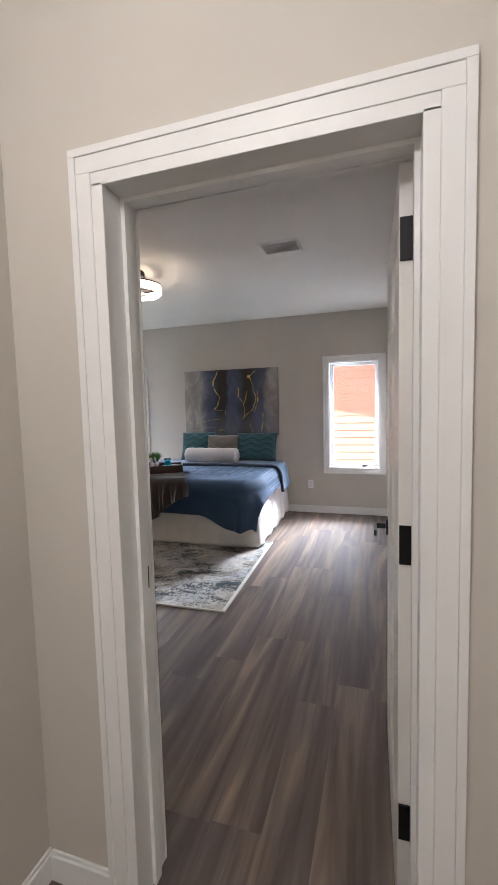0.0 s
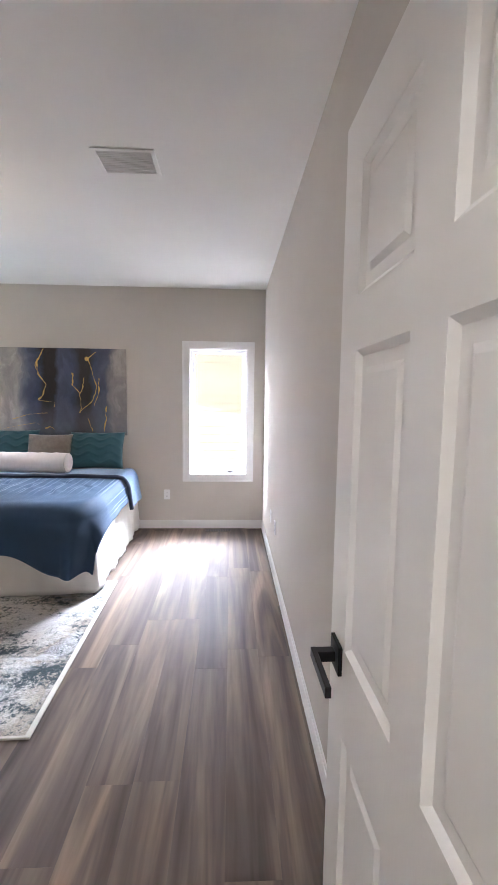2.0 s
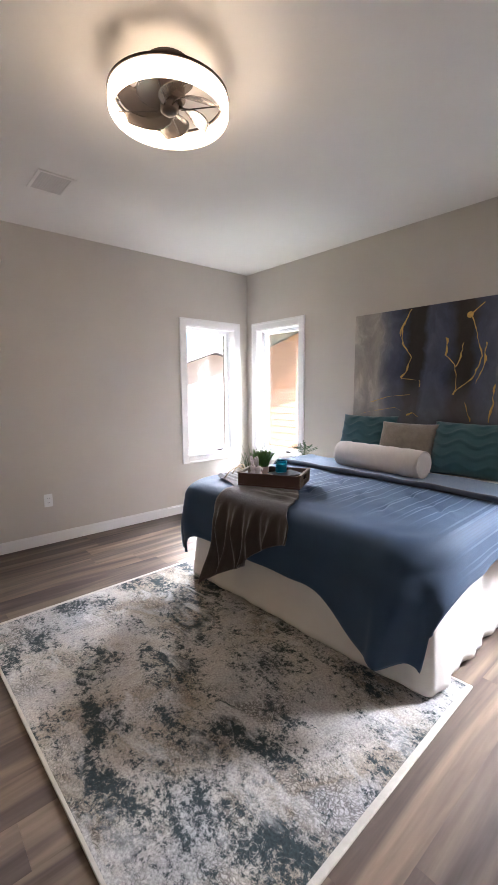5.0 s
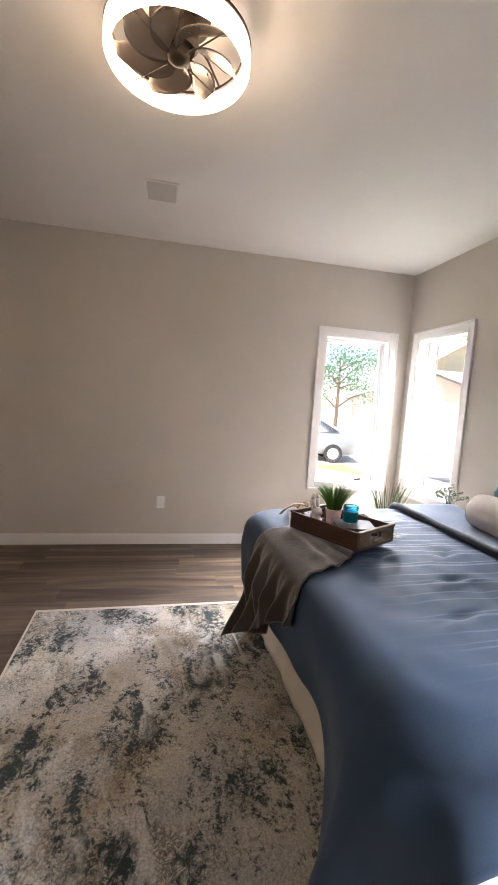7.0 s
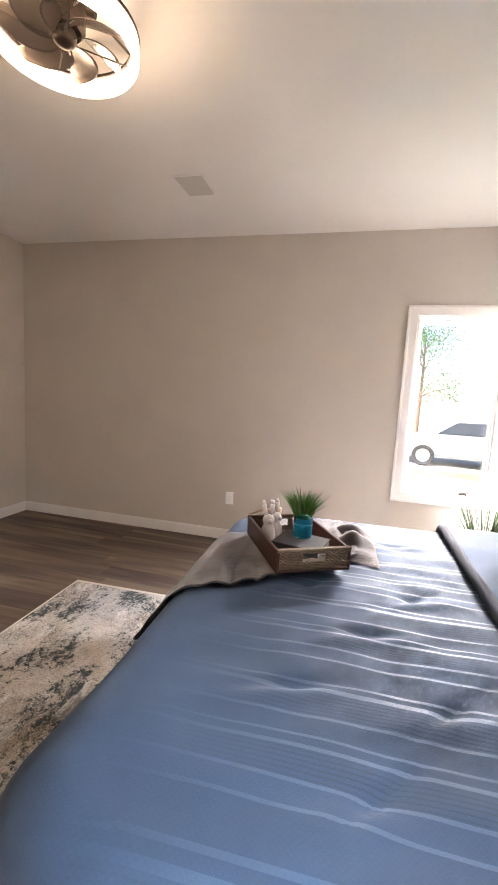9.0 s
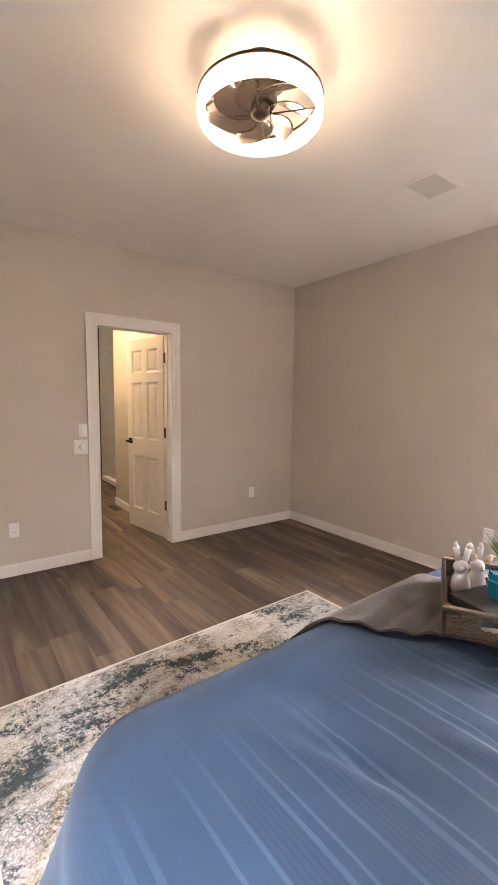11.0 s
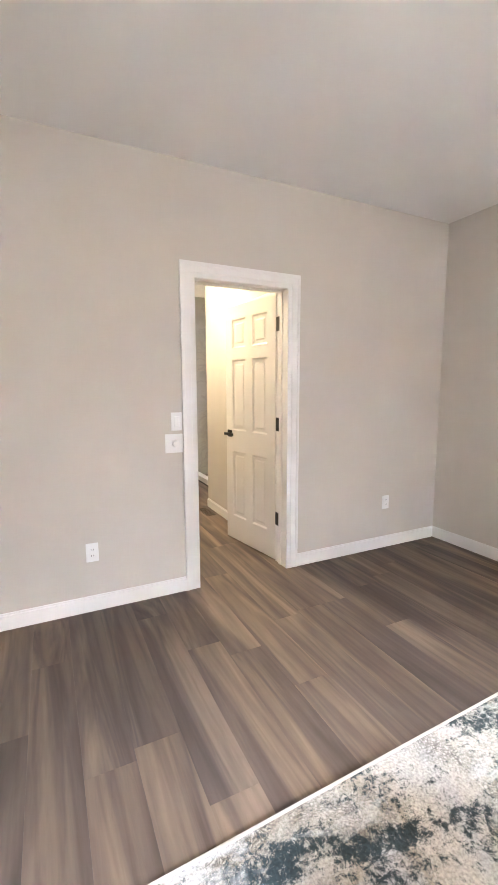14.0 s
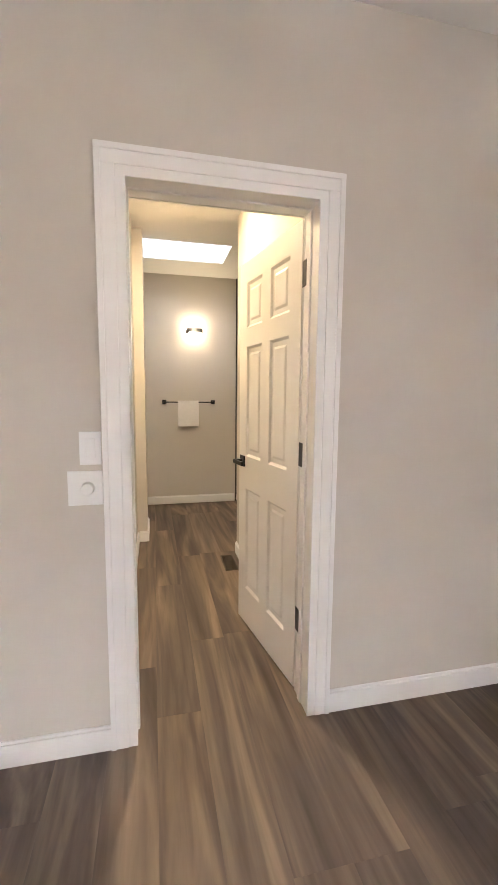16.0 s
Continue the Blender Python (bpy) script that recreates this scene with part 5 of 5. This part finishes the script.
def make_reeds():
    p = thing("potted_reeds", (-3.60, 5.36, 0), "tall dark reed grass in a grey planter on floor", "potted plant")
    part("planter", lathe([(0.0001, 0), (0.085, 0), (0.10, 0.02), (0.125, 0.26), (0.12, 0.27), (0.11, 0.25), (0.0001, 0.24)], 32), M_CERAMIC, p, "grey ceramic planter")
    part("soil", lathe([(0.0001, 0.241), (0.108, 0.243), (0.0001, 0.246)], 24), M_SOIL, p)
    g = part("reeds", blades(95, 0.075, 0.36, 0.62, 0.17, 0.0040, 21), M_REED, p, "long dark green reeds")
    g.location = (0, 0, 0.24)


make_reeds()


# ---- bathroom ----
def marble_wall():
    w = thing("shower_wall", (0, 0, 0), "grey veined marble tiles on the shower wall", "tiled wall", kind="structure")
    for k in range(5):
        for j in range(2):
            x0, z0 = -2.962 - (j + 1) * 0.58, k * 0.545
            part("tile", boxes((x0 + 0.002, x0 + 0.578, -2.50, -2.488, z0 + 0.002, min(ZC, z0 + 0.543)), bevel=0.0015, segments=1), M_MARBLE, w)
    part("edge_profile", boxes((-2.962, -2.952, -2.50, -2.482, 0, ZC)), M_BLACK, w, "black edge profile")
    part("curb", boxes((-3.06, -2.965, -2.487, -1.55, 0, 0.085), bevel=0.004), M_WHITEWOOD, w, "white shower curb")
    part("curb_profile", boxes((-2.9645, -2.958, -2.48, -1.55, 0, 0.018)), M_BLACK, w, "black edge profile")


marble_wall()


def make_sconce():
    s = thing("wall_sconce", (-2.44, -2.50, 2.095), "small black wall lamp with a warm glow behind", "wall lamp")
    part("back_plate", boxes((-0.055, 0.055, 0.0005, 0.014, -0.035, 0.035), bevel=0.003), M_BLACK, s)
    part("diffuser", boxes((-0.082, 0.082, 0.016, 0.046, -0.040, 0.040), bevel=0.006), M_SCONCE, s, "warm lit diffuser")
    bm = boxes((-0.088, 0.088, 0.050, 0.058, -0.022, 0.030), (-0.10, -0.06, 0.052, 0.064, -0.03, 0.012), (0.06, 0.10, 0.052, 0.064, -0.044, 0.004), bevel=0.002, segments=1)
    part("front_plate", bm, M_BLACK, s)
    return s


make_sconce()
point_lamp("sconce_bulb", (-2.44, -2.42, 2.095), P_SCONCE, (1.0, 0.76, 0.46), 0.05)


def make_towel_bar():
    t = thing("towel_bar", (-2.375, -2.50, 1.248), "black metal towel bar on the bathroom wall", "towel bar")
    for x in (-0.292, 0.292):
        part("mount", boxes((x - 0.024, x + 0.024, 0.0005, 0.012, -0.024, 0.024), (x - 0.010, x + 0.010, 0.012, 0.062, -0.010, 0.010), bevel=0.002, segments=1), M_BLACK, t)
    part("rail", boxes((-0.282, 0.282, 0.052, 0.064, -0.007, 0.007), bevel=0.002), M_BLACK, t)
    w = thing("hand_towel", (-2.375 + 0.012, -2.50 + 0.058, 1.248), "white terry hand towel hung over the towel bar", "towel")

    def at(u, v):
        x = -0.122 + 0.244 * u
        s = (v - 0.5) * 0.62
        r = 0.013
        if abs(s) < r * math.pi / 2:
            return Vector((x, r * math.sin(s / r), r * math.cos(s / r)))
        e = abs(s) - r * math.pi / 2
        return Vector((x * (1 + 0.01 * math.sin(e * 9)), (1 if s > 0 else -1) * (r + 0.004 * math.sin(x * 40) * e * 3), -e))
    solidify(part("cloth", sheet(24, 60, at), M_TOWEL, w, smooth=True), 0.006, 1.0)


make_towel_bar()


# ---- seen through the entrance, in the living room ----
# shelf and boxes made up for an unclear black, white and pink thing
def make_display():
    d = thing("shelf_unit", (0.95, -3.2, 0), "dark open shelf with white and pink boxes", "shelf")
    for x in (-0.33, 0.31):
        for y in (-0.16, 0.14):
            part("post", boxes((x, x + 0.02, y, y + 0.02, 0, 1.5)), M_BLACK, d)
    for z in (0.22, 0.62, 1.02, 1.45):
        part("shelf", boxes((-0.33, 0.33, -0.16, 0.16, z, z + 0.02), bevel=0.002, segments=1), M_BLACK, d)
    rng = random.Random(5)
    for z in (0.24, 0.64, 1.04):
        x = -0.28
        while x < 0.2:
            w, h = rng.uniform(0.07, 0.14), rng.uniform(0.14, 0.30)
            b = thing("storage_box", (0.95 + x + w / 2, -3.2, z), "small card box standing on dark shelf", "box", "boxes on the shelf")
            part("body", boxes((-w / 2, w / 2, -0.10, 0.10, 0.0005, h), bevel=0.003, segments=1), rng.choice((M_PINK, M_PLATE, M_BLACK)), b)
            x += w + 0.02


make_display()


# ---- outside ----
GZ = -0.55
setting("ground", boxes((-400, 400, -400, 400, GZ - 0.3, GZ)), M_GROUND, "pale dry gravel ground", "ground")
setting("lawn", boxes((-13, -4.6, 2.0, 9.2, GZ, GZ + 0.02)), M_LAWN, "dry green lawn beside the house", "lawn")
setting("foundation", boxes((XL - 0.2, 4.2, -5.2, YB + 0.2, GZ, -0.30)), M_GROUND, "concrete house foundation", "foundation")


def neighbour(name, at, rz, x0, x1, eave, peak, px, depth, label, siding=M_SIDING):
    """A gabled house with lapped siding on the gable that faces local -y."""
    h = thing(name, at, label, "house", rz=rz)
    bm = bmesh.new()
    a, e = 0.18, 0.020
    k = 0
    while k * a < peak:
        z0, z1 = k * a, min((k + 1) * a, peak)
        def reach(z):
            if z <= eave:
                return x0, x1
            f = (z - eave) / (peak - eave)
            return x0 + (px - x0) * f, x1 + (px - x1) * f
        l, r = reach(z1)
        l0, r0 = reach(z0)
        if r - l > 0.05:
            vs = [bm.verts.new(q) for q in ((l0, -e, z0), (r0, -e, z0), (r, 0, z1), (l, 0, z1), (l0, 0.1, z0), (r0, 0.1, z0), (r, 0.1, z1), (l, 0.1, z1))]
            for f in ((0, 1, 2, 3), (4, 7, 6, 5), (0, 4, 5, 1), (0, 3, 7, 4), (1, 5, 6, 2), (3, 2, 6, 7)):
                bm.faces.new([vs[i] for i in f])
        k += 1
    part("siding", bm, siding, h, "lapped siding boards")
    part("wall", boxes((x0 + 0.02, x1 - 0.02, 0.1, depth, 0, eave)), siding, h)
    bm = bmesh.new()
    o, fo = 0.55, 1.30
    for s, xe in ((-1, x0), (1, x1)):
        sl = (peak - eave) / abs(px - xe)
        xo, zo = xe + s * o, eave - sl * o
        for y0, y1 in ((-fo, depth + o),):
            vs = [bm.verts.new(q) for q in ((px, y0, peak + 0.05), (xo, y0, zo + 0.05), (xo, y1, zo + 0.05), (px, y1, peak + 0.05), (px, y0, peak + 0.20), (xo, y0, zo + 0.20), (xo, y1, zo + 0.20), (px, y1, peak + 0.20))]
            for f in ((0, 1, 2, 3), (4, 7, 6, 5), (0, 4, 5, 1), (1, 5, 6, 2), (2, 6, 7, 3), (3, 7, 4, 0)):
                bm.faces.new([vs[i] for i in f])
    bmesh.ops.recalc_face_normals(bm, faces=list(bm.faces))
    part("roof", bm, M_SHINGLE, h, "grey shingle roof")
    bm = bmesh.new()
    for s, xe in ((-1, x0), (1, x1)):
        sl = (peak - eave) / abs(px - xe)
        xo, zo = xe + s * o, eave - sl * o
        vs = [bm.verts.new(q) for q in ((px, -fo - 0.03, peak + 0.02), (xo, -fo - 0.03, zo + 0.02), (xo, -fo - 0.03, zo + 0.21), (px, -fo - 0.03, peak + 0.21), (px, -fo - 0.002, peak + 0.02), (xo, -fo - 0.002, zo + 0.02), (xo, -fo - 0.002, zo + 0.21), (px, -fo - 0.002, peak + 0.21))]
        for f in ((0, 1, 2, 3), (4, 7, 6, 5), (0, 4, 5, 1), (1, 5, 6, 2), (2, 6, 7, 3), (3, 7, 4, 0)):
            bm.faces.new([vs[i] for i in f])
    bmesh.ops.recalc_face_normals(bm, faces=list(bm.faces))
    part("fascia", bm, M_FASCIA, h, "white fascia board")
    return h


neighbour("neighbour_house", (0, 10.5, GZ), 0, -8.75, 5.2, 3.05, 4.65, -2.6, 9, "tan sided gabled house with white fascia")
neighbour("far_house", (-25.0, 20.5, GZ), 60, -5, 5, 2.6, 4.4, 0, 7, "cream gabled house far off across the yard", M_PALESIDING)


def make_car():
    c = thing("parked_car", (-14.5, 7.9, GZ), "silver hatchback parked on pale gravel", "car", rz=80)
    prof = [(-2.05, 0.30), (-2.10, 0.60), (-1.95, 0.82), (-1.15, 0.95), (-0.45, 1.42), (0.90, 1.46), (1.75, 1.02), (2.05, 0.90), (2.10, 0.45), (2.0, 0.28)]
    bm = bmesh.new()
    sides = [[bm.verts.new((x, y * (0.84 if z < 1.0 else 0.70), z)) for x, z in prof] for y in (-1, 1)]
    bm.faces.new(sides[0])
    bm.faces.new(sides[1][::-1])
    for k in range(len(prof)):
        bm.faces.new((sides[0][k], sides[1][k], sides[1][(k + 1) % len(prof)], sides[0][(k + 1) % len(prof)]))
    bmesh.ops.recalc_face_normals(bm, faces=list(bm.faces))
    bmesh.ops.bevel(bm, geom=list(bm.edges), offset=0.06, segments=3, affect="EDGES")
    part("body", bm, M_CAR, c, smooth=True)
    for s in (-1, 1):
        bm = bmesh.new()
        q = [(-0.95, 1.00), (-0.42, 1.36), (0.86, 1.40), (1.45, 1.06)]
        vs = [bm.verts.new((x, s * (0.845 - (z - 1.0) * 0.30), z)) for x, z in q]
        bm.faces.new(vs)
        solidify(part("side_window", bm, M_CARGLASS, c, "dark tinted glass"), 0.01, 0)
        for x in (-1.28, 1.28):
            w = part("tyre", lathe([(0.20, -0.09), (0.30, -0.10), (0.32, -0.07), (0.32, 0.07), (0.30, 0.10), (0.20, 0.09), (0.20, -0.09)], 28, None, (x, s * 0.78, 0.32), axis="y"), M_TYRE, c)
            part("rim", lathe([(0.0001, -0.06), (0.05, -0.07), (0.20, -0.06), (0.20, 0.06), (0.05, 0.07), (0.0001, 0.06)], 20, None, (x, s * 0.78, 0.32), axis="y"), M_CAR, w)


make_car()


def make_patio_table():
    t = thing("patio_table", (-7.0, 6.0, GZ), "round pale glass patio table on the lawn", "table")
    part("tabletop", lathe([(0.0001, 0.70), (0.70, 0.70), (0.72, 0.71), (0.72, 0.725), (0.70, 0.735), (0.0001, 0.735)], 48), M_TABLETOP, t)
    for k in range(4):
        a = math.pi / 4 + k * math.pi / 2
        part("leg", tube([(0.5 * math.cos(a), 0.5 * math.sin(a), 0.0), (0.38 * math.cos(a), 0.38 * math.sin(a), 0.70)], 0.018, 8), M_BLACK, t)


make_patio_table()


def make_tree(at, hgt, seed):
    """A tree with a tapered trunk, limbs and a ragged crown of small leaves."""
    rng = random.Random(seed)
    t = thing("tree", at, "leafy green tree across the yard", "tree", "yard trees")
    bm = tube([(0, 0, 0), (0.05, 0.02, hgt * 0.3), (-0.03, 0.06, hgt * 0.6), (0.02, 0, hgt * 0.9)], 0.14, 9, None, 0.25)
    tips = []
    for k in range(11):
        a, z = rng.uniform(0, 6.28), hgt * rng.uniform(0.32, 0.8)
        l = hgt * rng.uniform(0.18, 0.36)
        p = Vector((l * math.cos(a), l * math.sin(a), z + l * rng.uniform(0.3, 0.9)))
        tube([(0, 0, z), p * 0.5 + Vector((0, 0, z * 0.5 + 0.1)), p], 0.05, 6, bm, 0.3)
        tips.append(p)
    part("trunk", bm, M_TRUNK, t)
    verts, faces = [], []
    for p in tips + [Vector((0, 0, hgt * 0.9))]:
        for k in range(220):
            c = p + Vector((rng.gauss(0, 1), rng.gauss(0, 1), rng.gauss(0, 0.8))) * hgt * 0.085
            u = Vector((rng.gauss(0, 1), rng.gauss(0, 1), rng.gauss(0, 1))).normalized()
            w = u.orthogonal().normalized()
            s = rng.uniform(0.05, 0.10)
            i = len(verts)
            verts += [c - u * s, c + w * s * 0.5, c + u * s, c - w * s * 0.5]
            faces.append((i, i + 1, i + 2, i + 3))
    me = bpy.data.meshes.new("crown")
    me.from_pydata(verts, [], faces)
    me.materials.append(M_LEAF)
    ob = new("crown", me)
    ob.parent = t


make_tree((-24, 13.5, GZ), 5.5, 1)
make_tree((-27, 8.0, GZ), 6.5, 2)


# ---- floor planks ----
def make_planks():
    """Planks of 0.18 m that run from the bedroom's front to its back, each an object on one shared mesh."""
    w, full = 0.182, 1.22
    bm = bmesh.new()
    a, b, c = w / 2 - 0.0001, 0.5 - 0.0001, 0.0004
    low = [bm.verts.new((x, y, -0.008)) for x, y in ((-a, -b), (a, -b), (a, b), (-a, b))]
    mid = [bm.verts.new((x, y, -c)) for x, y in ((-a, -b), (a, -b), (a, b), (-a, b))]
    top = [bm.verts.new((x, y, 0.0)) for x, y in ((-a + c, -b + c), (a - c, -b + c), (a - c, b - c), (-a + c, b - c))]
    for r0, r1 in ((low, mid), (mid, top)):
        for k in range(4):
            bm.faces.new((r0[k], r0[(k + 1) % 4], r1[(k + 1) % 4], r1[k]))
    bm.faces.new(top)
    me = bpy.data.meshes.new("plank")
    bm.to_mesh(me)
    bm.free()
    me.materials.append(M_PLANK)
    floor = bpy.data.objects["floor"]
    rng = random.Random(2)
    x = XL + w / 2
    while x < 1.1:
        lo = -2.5 if x < -0.86 else -3.6
        hi = YB if x < XR + 0.1 else YH
        if -1.68 < x < -0.80:
            lo = YF - 0.1
        y = lo - rng.random() * full
        while y < hi:
            y0, y1 = max(y, lo), min(y + full, hi)
            if y1 - y0 > 0.06:
                ob = new("plank", me)
                ob.parent = floor
                ob.location = (x, (y0 + y1) / 2, 0)
                ob.scale = (1, y1 - y0, 1)
            y += full
        x += w


make_planks()
